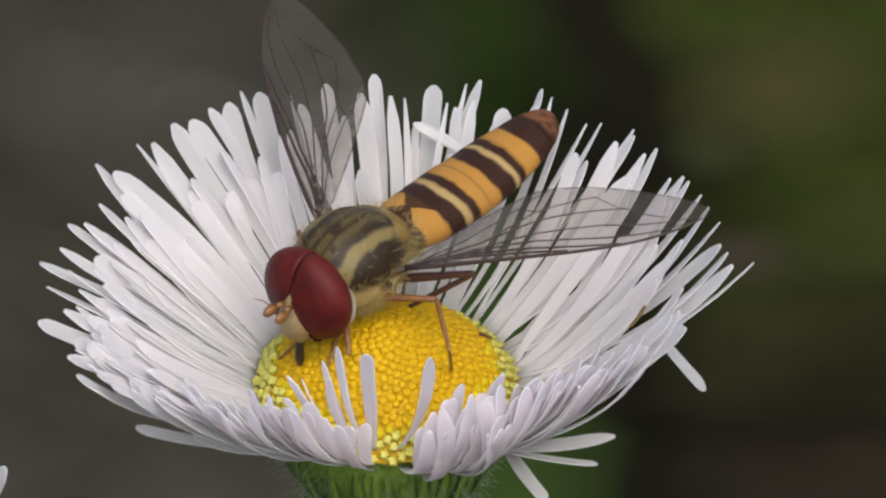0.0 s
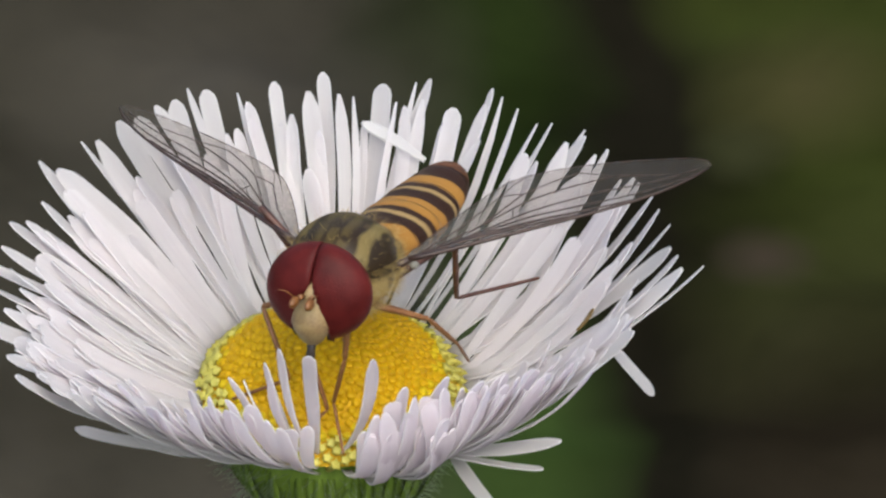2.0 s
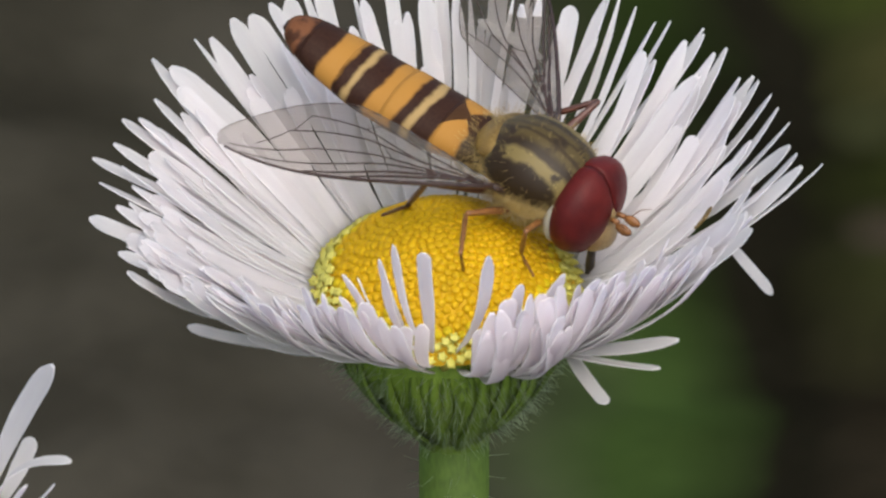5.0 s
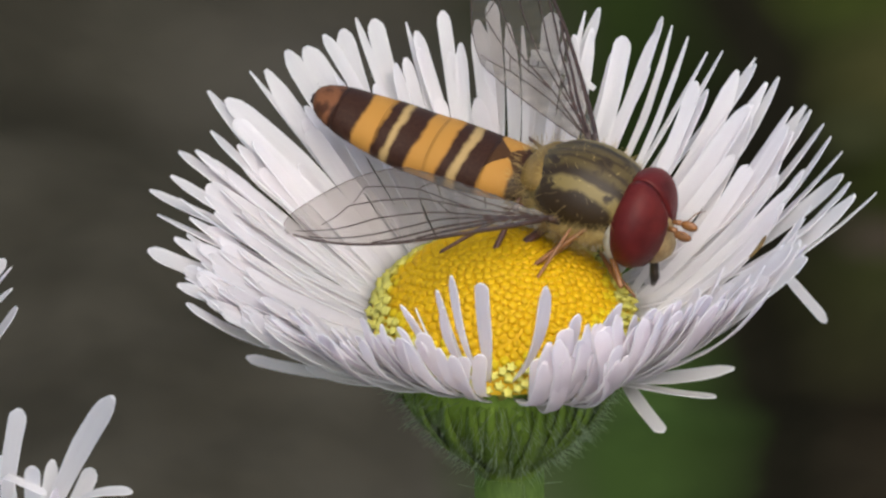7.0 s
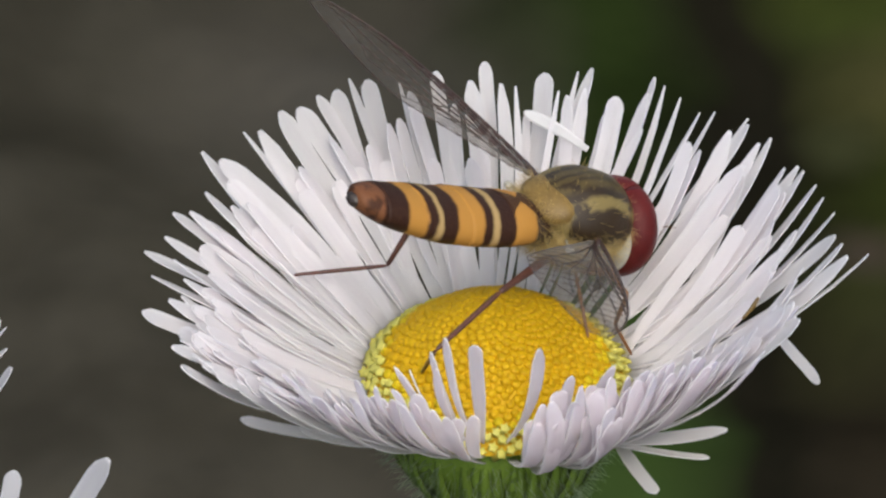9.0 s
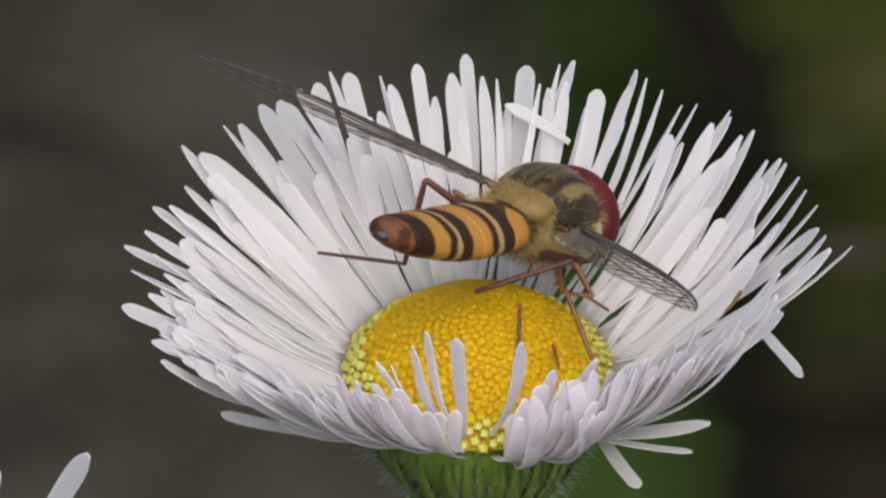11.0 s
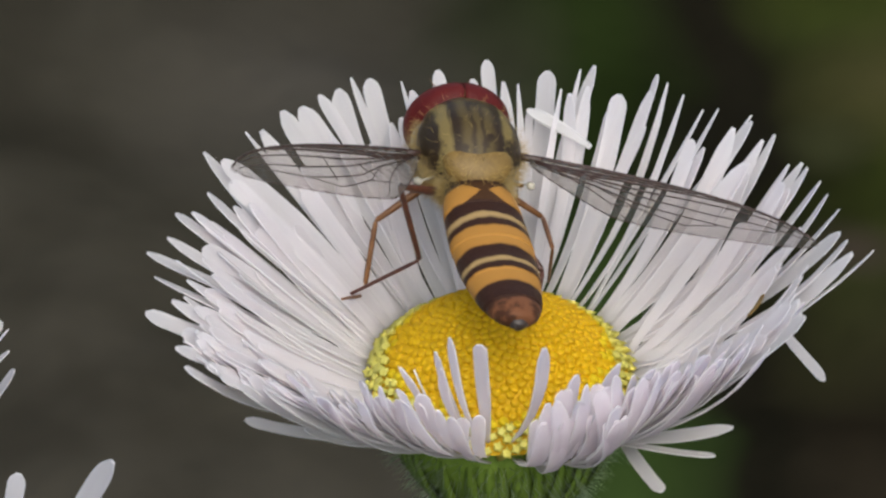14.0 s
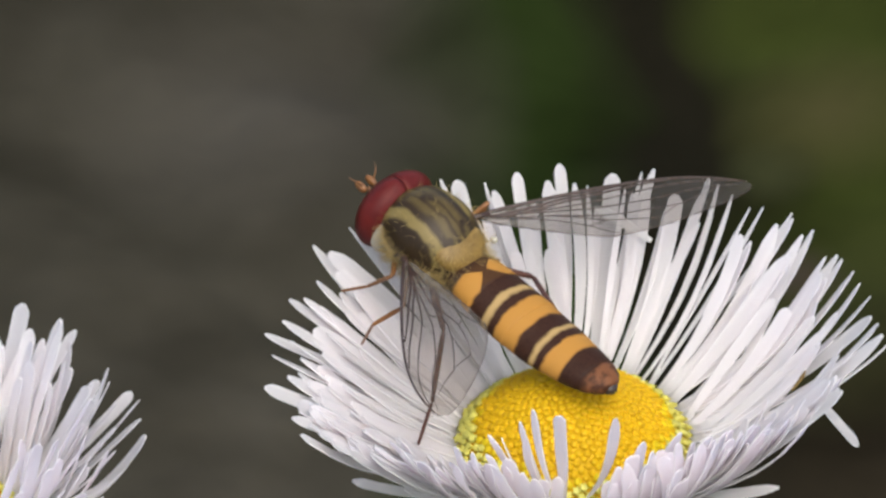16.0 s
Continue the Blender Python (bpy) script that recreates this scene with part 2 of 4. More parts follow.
def wing_material():
    m, t, p = blank("wing_membrane")
    c = mixed(t, (0.11, 0.096, 0.076), (0.18, 0.162, 0.138), sharpened(t, grain(t, 1 / (1.2 * MM)), 0.3, 0.7))
    t.links.new(c, p.inputs["Base Color"])
    p.inputs["Roughness"].default_value = 0.2
    bumped(t, p, grain(t, 1 / (0.3 * MM)), 0.02 * MM, 0.5)
    clear = t.nodes.new("ShaderNodeBsdfTransparent")
    clear.inputs[0].default_value = (0.905, 0.89, 0.875, 1)
    # smoky brown at the root
    co = t.nodes.new("ShaderNodeTexCoord")
    xyz = t.nodes.new("ShaderNodeSeparateXYZ")
    t.links.new(co.outputs["Object"], xyz.inputs[0])
    smoky = t.nodes.new("ShaderNodeMapRange")
    for i, v in enumerate((0.4 * MM, 4.2 * MM, 0.40, 0.13), 1):
        smoky.inputs[i].default_value = v
    t.links.new(xyz.outputs["X"], smoky.inputs[0])
    mx = add(t, "ShaderNodeMixShader")
    t.links.new(smoky.outputs[0], mx.inputs[0])
    t.links.new(clear.outputs[0], mx.inputs[1])
    t.links.new(p.outputs[0], mx.inputs[2])
    t.links.new(mx.outputs[0], t.nodes["Material Output"].inputs[0])
    return m


M_EYE, M_BAND, M_THORAX, M_WING = eye_material(), band_material(), thorax_material(), wing_material()
M_VEIN = surface("wing_vein", (0.065, 0.035, 0.025), (0.04, 0.02, 0.014), 0.4 * MM, 0.4)
M_FACE = surface("face_cuticle", (0.38, 0.285, 0.13), (0.26, 0.17, 0.08), 0.35 * MM, 0.45, 0.01 * MM)
M_PALE = surface("pale_dust", (0.48, 0.46, 0.38), (0.36, 0.34, 0.27), 0.2 * MM, 0.7)
M_SCUT = surface("scutellum_cuticle", (0.25, 0.160, 0.040), (0.16, 0.100, 0.026), 0.4 * MM, 0.42, 0.01 * MM, spec=0.3)
M_ORANGE = surface("leg_orange", (0.28, 0.125, 0.035), (0.20, 0.080, 0.022), 0.3 * MM, 0.4, 0.01 * MM)
M_BROWN = surface("leg_brown", (0.13, 0.045, 0.025), (0.07, 0.025, 0.016), 0.3 * MM, 0.4, 0.01 * MM)
M_DARK = surface("dark_cuticle", (0.045, 0.03, 0.02), (0.03, 0.02, 0.014), 0.2 * MM, 0.4)
M_FUZZ = surface("fly_hair", (0.66, 0.52, 0.23), (0.50, 0.38, 0.15), 0.3 * MM, 0.5, leaf=0.3)


# ---- building ----
def mesh_of(name, verts, faces, material, smooth=True):
    me = bpy.data.meshes.new(name)
    me.from_pydata([tuple(v) for v in verts], [], faces)
    me.materials.append(material)
    if smooth:
        me.polygons.foreach_set("use_smooth", [True] * len(me.polygons))
    me.update()
    return me


def part(name, me, parent, label="", m=None):
    ob = new(name, me)
    ob.parent = parent
    if m is not None:
        ob.matrix_basis = m
    return tagged(ob, label)


def loft(rings, cap=True):
    """Verts and faces of a skin over rings of equal length."""
    n = len(rings[0])
    verts = [v for r in rings for v in r]
    faces = []
    for i in range(len(rings) - 1):
        for j in range(n):
            k = (j + 1) % n
            faces.append((i * n + j, i * n + k, (i + 1) * n + k, (i + 1) * n + j))
    if cap:
        faces.append(tuple(reversed(range(n))))
        faces.append(tuple(range((len(rings) - 1) * n, len(rings) * n)))
    return verts, faces


def joined(pieces):
    verts, faces = [], []
    for v, f in pieces:
        k = len(verts)
        verts += v
        faces += [tuple(i + k for i in q) for q in f]
    return verts, faces


def tube(points, radii, n=6):
    """A round rod along points."""
    pts = [Vector(p) for p in points]
    rings = []
    for i, p in enumerate(pts):
        d = (pts[min(i + 1, len(pts) - 1)] - pts[max(i - 1, 0)]).normalized()
        a = d.cross(Vector((0, 0, 1)) if abs(d.z) < 0.9 else Vector((1, 0, 0))).normalized()
        b = d.cross(a)
        r = radii[i] if isinstance(radii, (list, tuple)) else radii
        rings.append([p + r * (math.cos(q) * a + math.sin(q) * b) for q in (2 * math.pi * j / n for j in range(n))])
    return loft(rings)


def ball(centre, radii, turn=None, u=24, v=14, bumps=0.0, shape=None):
    """A rounded body about centre; shape(direction) scales it direction by direction."""
    c, rings = Vector(centre), []
    for i in range(v + 1):
        a = math.pi * (0.02 + 0.96 * i / v) - math.pi / 2
        ring = []
        for j in range(u):
            b = 2 * math.pi * j / u
            d = Vector((math.sin(a), math.cos(a) * math.cos(b), math.cos(a) * math.sin(b)))
            k = (shape(d) if shape else 1.0) * (1 + bumps * noise.noise(d * 2.3))
            p = Vector((d.x * radii[0], d.y * radii[1], d.z * radii[2])) * k
            ring.append(c + (turn @ p if turn else p))
        rings.append(ring)
    return loft(rings)


def hairs(spots, length, thick, rnd, droop=0.0):
    """Fine tapered hairs from spots (place, direction)."""
    out = []
    for p, d in spots:
        d = (d + 0.5 * Vector((rnd.uniform(-1, 1), rnd.uniform(-1, 1), rnd.uniform(-1, 1)))).normalized()
        L = length * rnd.uniform(0.6, 1.2)
        out.append(tube([p, p + d * L * 0.5, p + d * L + Vector((0, 0, -droop * L))], [thick, thick * 0.7, thick * 0.15], 3))
    return joined(out)


def aim(a, b):
    """The pose at a whose x axis points to b, z as upright as may be."""
    x = (b - a).normalized()
    y = Vector((0, 0, 1)).cross(x)
    y = y.normalized() if y.length > 1e-3 else Vector((0, 1, 0))
    z = x.cross(y)
    return Matrix.Translation(a) @ Matrix((x, y, z)).transposed().to_4x4()


# ---- flower ----
def petal_mesh(rnd, chord, width, bow, tip, twist=None, notch=0.0, kink=0.0):
    """A strap-shaped ray from its foot to its tip along x, sagging between by the half angle bow. Channelled, thin, with a rounded or notched tip."""
    rings = []
    x = z = last = 0.0
    length = chord * (bow / math.sin(bow) if abs(bow) > 1e-3 else 1.0)
    sway, phase = rnd.uniform(-0.05, 0.05), rnd.uniform(0, 6)
    twist = rnd.uniform(-0.5, 0.5) if twist is None else twist
    steps = [q for q in (0, 0.12, 0.24, 0.36, 0.48, 0.60, 0.70, 0.79) if q < tip - 0.02]
    for s in steps + [tip, tip + 0.5 * (1 - tip), tip + 0.86 * (1 - tip), 1.0]:
        step, mid_s = length * (s - last), (s + last) / 2
        last = s
        a = bow * (2 * mid_s - 1) + 0.05 * math.sin(phase + 5 * mid_s) + (kink if s > 0.72 else 0.0)
        x += math.cos(a) * step
        z += math.sin(a) * step
        w = width * (0.44 + 0.56 * min(1, s / 0.6)) * (max(0.0, 1 - ((s - tip) / (1 - tip)) ** 2) ** 0.6 if s > tip else 1.0)
        w = max(w, 0.22 * width) / 2
        y = sway * length * math.sin(math.pi * s)
        th = 0.024 * MM * (1 - 0.4 * s)
        side = Vector((-math.sin(a) * math.sin(twist * s * s), math.cos(twist * s * s), math.cos(a) * math.sin(twist * s * s)))
        normal = Vector((math.cos(a), 0, math.sin(a))).cross(side)
        mid = Vector((x, y, z))
        cut = notch * width * (1 if s > 0.99 else 0)
        ring = [mid + f * w * side + (up * w + th) * normal - Vector((cut * (f == 0), 0, 0)) for f, up in ((-1, 0.10), (-0.5, 0.0), (0, 0.07), (0.5, 0.0), (1, 0.10))]
        ring += [mid + 0.96 * f * w * side + (up * w - th) * normal - Vector((cut * (f == 0), 0, 0)) for f, up in ((1, 0.10), (0.5, 0.0), (0, 0.07), (-0.5, 0.0), (-1, 0.10))]
        rings.append(ring)
    return loft(rings)


def petal(rnd, chord, width, bow, tip, twist=None, notch=0.0, kink=0.0):
    """The ray's mesh, white above and lilac below."""
    me = mesh_of("petal", *petal_mesh(rnd, chord, width, bow, tip, twist, notch, kink), M_PETAL)
    me.materials.append(M_UNDER)
    for f in me.polygons:
        ring = [v % 10 for v in f.vertices]
        if len(ring) == 4 and min(ring) >= 5:
            f.material_index = 1
    crisp = me.attributes.new("sharp_edge", "BOOLEAN", "EDGE")
    crisp.data.foreach_set("value", [e.vertices[0] % 10 == e.vertices[1] % 10 and e.vertices[0] % 10 in (0, 4, 5, 9) for e in me.edges])
    return me


def flower(seed, label, at, disc, rays, swell=2.0, stem_shift=0.0):
    """A daisy-like head on a hairy stem; at is the disc's centre.
    rays: azimuth of the tip, its distance from the axis and its height, width, bow (all in mm, degrees, radians), height of the foot, turn of the foot, kink and, where it is not left to chance, roll."""
    rnd = random.Random(seed)
    thing = tagged(new("fleabane_flower"), label, "flower", "fleabane flowers")
    base = Vector((at[0] + 6 * MM, at[1] + 25 * MM, 0.0))
    thing.location = base
    c = Vector(at) - base
    origin = Matrix.Translation(c)
    # stem
    pts, rad = [], []
    top = c + Vector((stem_shift * MM, 0, -5.0 * MM))
    for i in range(25):
        s = i / 24
        p = Vector((0, 0, 0)).lerp(top, s)
        p.x = top.x * (1 - (1 - s) ** 2.5)
        p.y = top.y * (1 - (1 - s) ** 2.5)
        pts.append(p)
        rad.append((1.2 - 0.27 * s) * MM)
    part("stem", mesh_of("stem", *tube(pts, rad, 14), M_STEM_SHADED), thing, "hairy green stem")
    # green cup
    heights, widths = [-5.9, -5.2, -4.6, -4.0, -3.2, -2.3, -1.4, -0.6, -0.3], [0.60, 0.84, 1.08, 1.46, 2.08, 2.68, 3.02, 3.16, 2.9]
    k = disc / 3.4
    lean = lambda z: stem_shift * min(1.0, max(0.0, -z / 5.0))
    rings = [[Vector(((r * k * math.cos(q) + lean(z)) * MM, r * k * MM * math.sin(q), z * MM)) for q in (2 * math.pi * j / 40 for j in range(40))] for z, r in zip(heights, widths)]
    part("involucre", mesh_of("involucre", *loft(rings), M_GREEN), thing, "green cup under the rays", origin)
    bract = []
    for i in range(9):
        s = i / 8
        z = -4.8 + 4.3 * s
        r = np.interp(z, heights, widths) - 0.16 + 0.21 * min(1.0, 3 * s)
        w = 0.33 * (1 - 0.8 * s ** 2) * min(1.0, 0.25 + 3 * s)
        bract.append([Vector(((r + o) * k * MM, y * MM, z * MM)) for y, o in ((-w, -0.04), (0, -0.025), (w, -0.04), (0, -0.11))])
    me = mesh_of("bract", *loft(bract), M_GREEN)
    for i in range(60):
        part("bract", me, thing, "", origin @ pose(stem_shift * 0.45 * MM, 0, rnd.uniform(-0.35, 0.1) * MM, 0, 0, i * 360 / 60 + rnd.uniform(-1.5, 1.5)))
    spots = []
    for i in range(1500):
        q, z = rnd.uniform(0, 2 * math.pi), rnd.uniform(-4.4, -0.8)
        r = np.interp(z, heights, widths) * k + 0.05
        d = Vector((math.cos(q), math.sin(q), -0.3))
        spots.append((c + Vector((r * MM * d.x + lean(z) * MM, r * MM * d.y, z * MM)), d))
    for i in range(900):
        s = rnd.uniform(0.75, 1.0)
        p, q = pts[min(24, int(s * 24))].lerp(pts[min(24, int(s * 24) + 1)], s * 24 % 1), rnd.uniform(0, 2 * math.pi)
        d = Vector((math.cos(q), math.sin(q), -0.1))
        spots.append((p + 0.88 * MM * d, d))
    tagged(part("hairs", mesh_of("hairs", *hairs(spots, 0.60 * MM, 0.010 * MM, rnd), M_HAIR), thing, "fine white hairs"), kind="stuff")
    # disc with its florets
    k = disc / 3.4
    dome = lambda r: (swell * (1 - (r / disc) ** 2.2) - 0.30) * MM * k
    rings = [[Vector((r * MM * math.cos(q), r * MM * math.sin(q), dome(r) - 0.02 * MM)) for q in (2 * math.pi * j / 48 for j in range(48))]
             for r in np.linspace(0.05, disc, 14)]
    part("disc", mesh_of("disc", *loft(rings, False), M_FLORET), thing, "yellow domed disc", origin)

    def ring_of(z, r, n, star=0.0):
        return [Vector((r * (1 - star * (j % 2)) * MM * math.cos(q), r * (1 - star * (j % 2)) * MM * math.sin(q), z * MM)) for j, q in enumerate(2 * math.pi * j / n for j in range(n))]

    closed = [ring_of(z, r, 7) for z, r in ((-0.16, 0.15), (-0.05, 0.165), (0.015, 0.15), (0.05, 0.105), (0.062, 0.035))]
    opened = [ring_of(z, r, 10, star) for z, r, star in ((-0.30, 0.09, 0.0), (0.06, 0.11, 0.0), (0.15, 0.20, 0.45), (0.13, 0.05, 0.0))]
    me = mesh_of("floret", *loft(closed), M_FLORET)
    rest = {"florets": [], "lemon_florets": [], "outer_florets": []}
    total = int(800 * k ** 2)
    for i in range(total):
        r, q = disc * math.sqrt((i + 0.5) / total) + rnd.uniform(-0.03, 0.03), i * 2.399963 + rnd.uniform(-0.02, 0.02)
        tilt = math.degrees(math.atan(swell * 2.2 / 3.4 * (r / disc) ** 1.2)) * 0.8
        place = origin @ pose(r * MM * math.cos(q), r * MM * math.sin(q), dome(r), 0, 0, math.degrees(q)) @ pose(0, 0, 0, 0, tilt + rnd.uniform(-8, 8), rnd.uniform(0, 50))
        size = rnd.uniform(0.74, 0.98)
        if i < min(300, int(total * 0.78)):
            part("floret", me, thing, "", place @ Matrix.Scale(size, 4))
        else:
            rim = i > total * 0.74
            v, f = loft(opened if rim or (i > 0.8 * total and rnd.random() < 0.35) else closed)
            rest["outer_florets" if rim else "lemon_florets" if i > total * (0.58 + 0.14 * rnd.random()) else "florets"].append(([place @ (p * size) for p in v], f))
    tagged(part("florets", mesh_of("florets", *joined(rest["florets"]), M_FLORET), thing, "packed yellow florets"), kind="stuff")
    tagged(part("lemon_florets", mesh_of("lemon_florets", *joined(rest["lemon_florets"]), M_LEMON), thing, "packed lemon yellow florets"), kind="stuff")
    tagged(part("outer_florets", mesh_of("outer_florets", *joined(rest["outer_florets"]), M_BUD), thing, "pale greenish yellow open florets at the rim"), kind="stuff")
    # rays
    rnd = random.Random(seed + 40)
    for az, reach, high, wide, bow, low, swing, kink, *roll in rays:
        q, q0 = radians(az), radians(az + swing)
        r0 = disc - (0.5 if 215 < az % 360 < 325 and disc > 3 else 0.12) + 0.1 * rnd.random()
        foot = Vector((r0 * math.cos(q0), r0 * math.sin(q0), low)) * MM
        end = Vector((reach * math.cos(q), reach * math.sin(q), high)) * MM
        tip = rnd.choice((0.80, 0.86, 0.90, 0.93, 0.95)) if wide > 0.22 else 0.66
        me = petal(rnd, (end - foot).length, wide * MM, bow, tip, rnd.uniform(-0.35, 0.35), rnd.choice((0, 0, 0, 0.22)), kink)
        part("petal", me, thing, "", origin @ aim(foot, end) @ pose(0, 0, 0, *(roll or [rnd.uniform(-22, 22)]), 0, 0))
    return thing


# the rim behind and at the sides: azimuth, distance of the tip from the axis and width, in degrees and mm
BACK_RAYS = [
    (86, 7.4, 0.18), (89, 7.5, 0.32), (92, 8.5, 0.32), (95, 7.7, 0.44), (101, 8.4, 0.32), (107, 7.7, 0.32), (108, 8.2, 0.18),
    (113, 8.7, 0.44), (116, 8.9, 0.20), (119, 8.7, 0.46), (123, 8.7, 0.34), (127, 8.6, 0.48), (130, 8.8, 0.48), (136, 8.6, 0.46),
    (138, 8.9, 0.18), (146, 8.7, 0.46), (146, 9.3, 0.32), (154, 8.4, 0.34), (160, 8.5, 0.34), (161, 8.9, 0.34), (166, 8.8, 0.34), (170, 9.2, 0.34),
]
OPEN_RAYS = [
    (31, 7.5, 0.46), (35, 8.4, 0.32), (35, 8.8, 0.30), (40, 8.6, 0.30), (41, 8.1, 0.44), (42, 8.8, 0.18), (43, 6.9, 0.34),
    (47, 8.4, 0.16), (49, 8.1, 0.16), (54, 8.3, 0.17), (59, 8.6, 0.18), (60, 8.0, 0.32), (62, 8.8, 0.20), (65, 7.5, 0.42),
    (72, 7.6, 0.30), (73, 8.6, 0.32), (75, 7.2, 0.32), (75, 8.3, 0.18), (77, 7.3, 0.18), (81, 8.1, 0.46),
]
SIDE_RAYS = [
    (1, 9.1, 0.44), (1, 9.6, 0.17), (5, 8.9, 0.32), (7, 8.8, 0.44), (12, 9.0, 0.34), (17, 8.9, 0.34), (20, 8.9, 0.44), (22, 8.0, 0.44),
    (24, 8.8, 0.34), (26, 8.4, 0.32), (26, 8.7, 0.32), (176, 8.9, 0.34), (181, 8.4, 0.44),
]
# short rays that stand up before the disc, with the height of the tip and the turn of the foot
FRONT_RAYS = [
    (235, 4.5, 2.7, 0.44, 17), (240, 4.4, 2.7, 0.44, 16), (240, 5.1, 2.6, 0.42, 14), (246, 4.0, 3.2, 0.30, 9), (250, 4.3, 3.0, 0.32, 8), (252, 4.2, 3.9, 0.32, 11),
    (263, 4.2, 3.8, 0.38, 0), (285, 4.4, 3.7, 0.44, -13), (294, 4.7, 2.9, 0.36, 11), (307, 5.0, 3.0, 0.42, 0), (291, 5.5, 2.8, 0.42, 3), (312, 5.7, 3.1, 0.38, -4),
]
# rays that have come loose from the rest, as flower() takes them
LOOSE_RAYS = [
    (-13, 9.1, 3.7, 0.40, 0.0, -0.35, 1, -1.6, 8), (-31.2, 6.9, 0.7, 0.40, -0.05, -0.6, -14, 0), (-36.8, 6.8, 0.2, 0.28, 0.0, -0.7, -10, 0),
    (-48.5, 6.15, -0.55, 0.36, 0.0, -0.6, 27, 0), (-152.6, 7.35, 0.9, 0.30, 0.50, -0.6, 24, 0, -30), (-147.6, 5.9, 0.35, 0.28, 0.3, -0.6, 17, 0, -25),
    (184, 9.1, 2.25, 0.46, 0.25, -0.35, 0, 0, -30), (190, 8.3, 2.2, 0.42, 0.3, -0.35, 2, 0, -35), (196, 8.6, 2.35, 0.42, 0.28, -0.4, 3, 0, -22), (202, 8.6, 2.45, 0.38, 0.26, -0.4, 5, 0, -18),
]


def tip_height(az):
    """Height of the rays' tips over the disc's rim, in mm: the bowl leans a little to one side."""
    return float(np.interp(az % 360, [0, 20, 45, 90, 135, 160, 180, 200, 225, 250, 270, 290, 315, 340, 360],
                           [3.4, 3.6, 3.8, 3.7, 3.3, 2.8, 2.3, 2.3, 2.7, 2.9, 2.8, 2.9, 3.2, 3.4, 3.4]))


def bowl(az):
    """Distance of the tips from the axis, the rays' bow and the height of their feet."""
    q = az % 360
    reach = np.interp(q, [0, 45, 90, 135, 165, 185, 200, 212, 225, 240, 255, 270, 290, 300, 315, 330, 345, 360],
                      [8.9, 8.4, 7.9, 8.6, 8.8, 8.6, 8.4, 7.8, 7.0, 5.9, 5.1, 4.7, 5.0, 5.6, 6.8, 7.9, 8.5, 8.9])
    bow = np.interp(q, [0, 20, 45, 135, 165, 185, 200, 215, 235, 255, 275, 300, 320, 340, 360],
                    [0.36, 0.32, 0.14, 0.06, 0.10, 0.16, 0.24, 0.32, 0.43, 0.55, 0.70, 0.80, 0.48, 0.36, 0.36])
    low = np.interp(q, [0, 180, 220, 245, 270, 300, 330, 360], [-0.35, -0.35, -0.45, -0.55, -0.55, -0.6, -0.45, -0.35])
    return float(reach), float(bow), float(low)


def main_rays():
    rnd = random.Random(11)
    rays = list(LOOSE_RAYS)
    for az, reach, wide in BACK_RAYS + OPEN_RAYS + SIDE_RAYS:
        _, bow, low = bowl(az)
        rays.append((az, reach, tip_height(az), wide * 1.16, bow, low, rnd.uniform(-2, 2), 0))
    for az, reach, high, wide, swing in FRONT_RAYS:
        rays.append((az, reach, high, wide, 0.22, -0.45, swing, 0))
    # the rest fill the bowl: from and to which azimuth, how many, how long, how much steeper, how broad, how far the foot is turned
    fill = ((95, 172, 27, (0.62, 0.90), (0, 0.1), (0.36, 0.54), (-5, 5)), (148, 188, 11, (0.84, 0.98), (0, 0.08), (0.38, 0.50), (-2, 8)), (32, 95, 9, (0.66, 0.88), (0, 0.1), (0.20, 0.38), (-6, 6)),
            (-10, 34, 18, (0.66, 0.95), (0, 0.12), (0.30, 0.44), (-18, -2)), (172, 200, 22, (0.62, 0.90), (0, 0.15), (0.40, 0.54), (-2, 8)),
            (188, 224, 38, (0.78, 1.0), (0, 0.10), (0.42, 0.56), (8, 26)), (200, 236, 30, (0.50, 0.85), (0.0, 0.25), (0.36, 0.48), (4, 20)),
            (192, 206, 9, (0.92, 1.0), (0, 0.05), (0.40, 0.50), (4, 12)), (224, 246, 16, (0.7, 1.0), (0, 0.2), (0.38, 0.50), (4, 16)), (250, 264, 4, (0.5, 0.8), (-0.3, 0.0), (0.36, 0.46), (0, 8)),
            (281, 304, 20, (0.7, 1.05), (-0.35, 0.05), (0.42, 0.52), (-6, 6)), (300, 322, 18, (0.75, 1.0), (0, 0.2), (0.38, 0.50), (-14, 0)),
            (318, 352, 36, (0.75, 0.99), (0, 0.12), (0.42, 0.56), (-26, -8)), (306, 345, 28, (0.52, 0.86), (0.0, 0.25), (0.34, 0.46), (-20, -4)))
    for start, stop, count, size, steep, broad, turn in fill:
        for i in range(count):
            az = start + (i + rnd.uniform(0.1, 0.9)) * (stop - start) / count
            if 44 < az < 52:
                continue
            reach, bow, low = bowl(az)
            k, up = rnd.uniform(*size), rnd.uniform(*steep)
            out = 3.3 + (reach - 3.3) * k * (1 - up)
            high = low + (tip_height(az) - low) * k * (1 + 0.6 * up)
            rays.append((az, out, high, rnd.uniform(*broad), bow * rnd.uniform(0.75, 1.15), low - 0.14 * (i % 3), rnd.uniform(*turn), 0))
    return rays


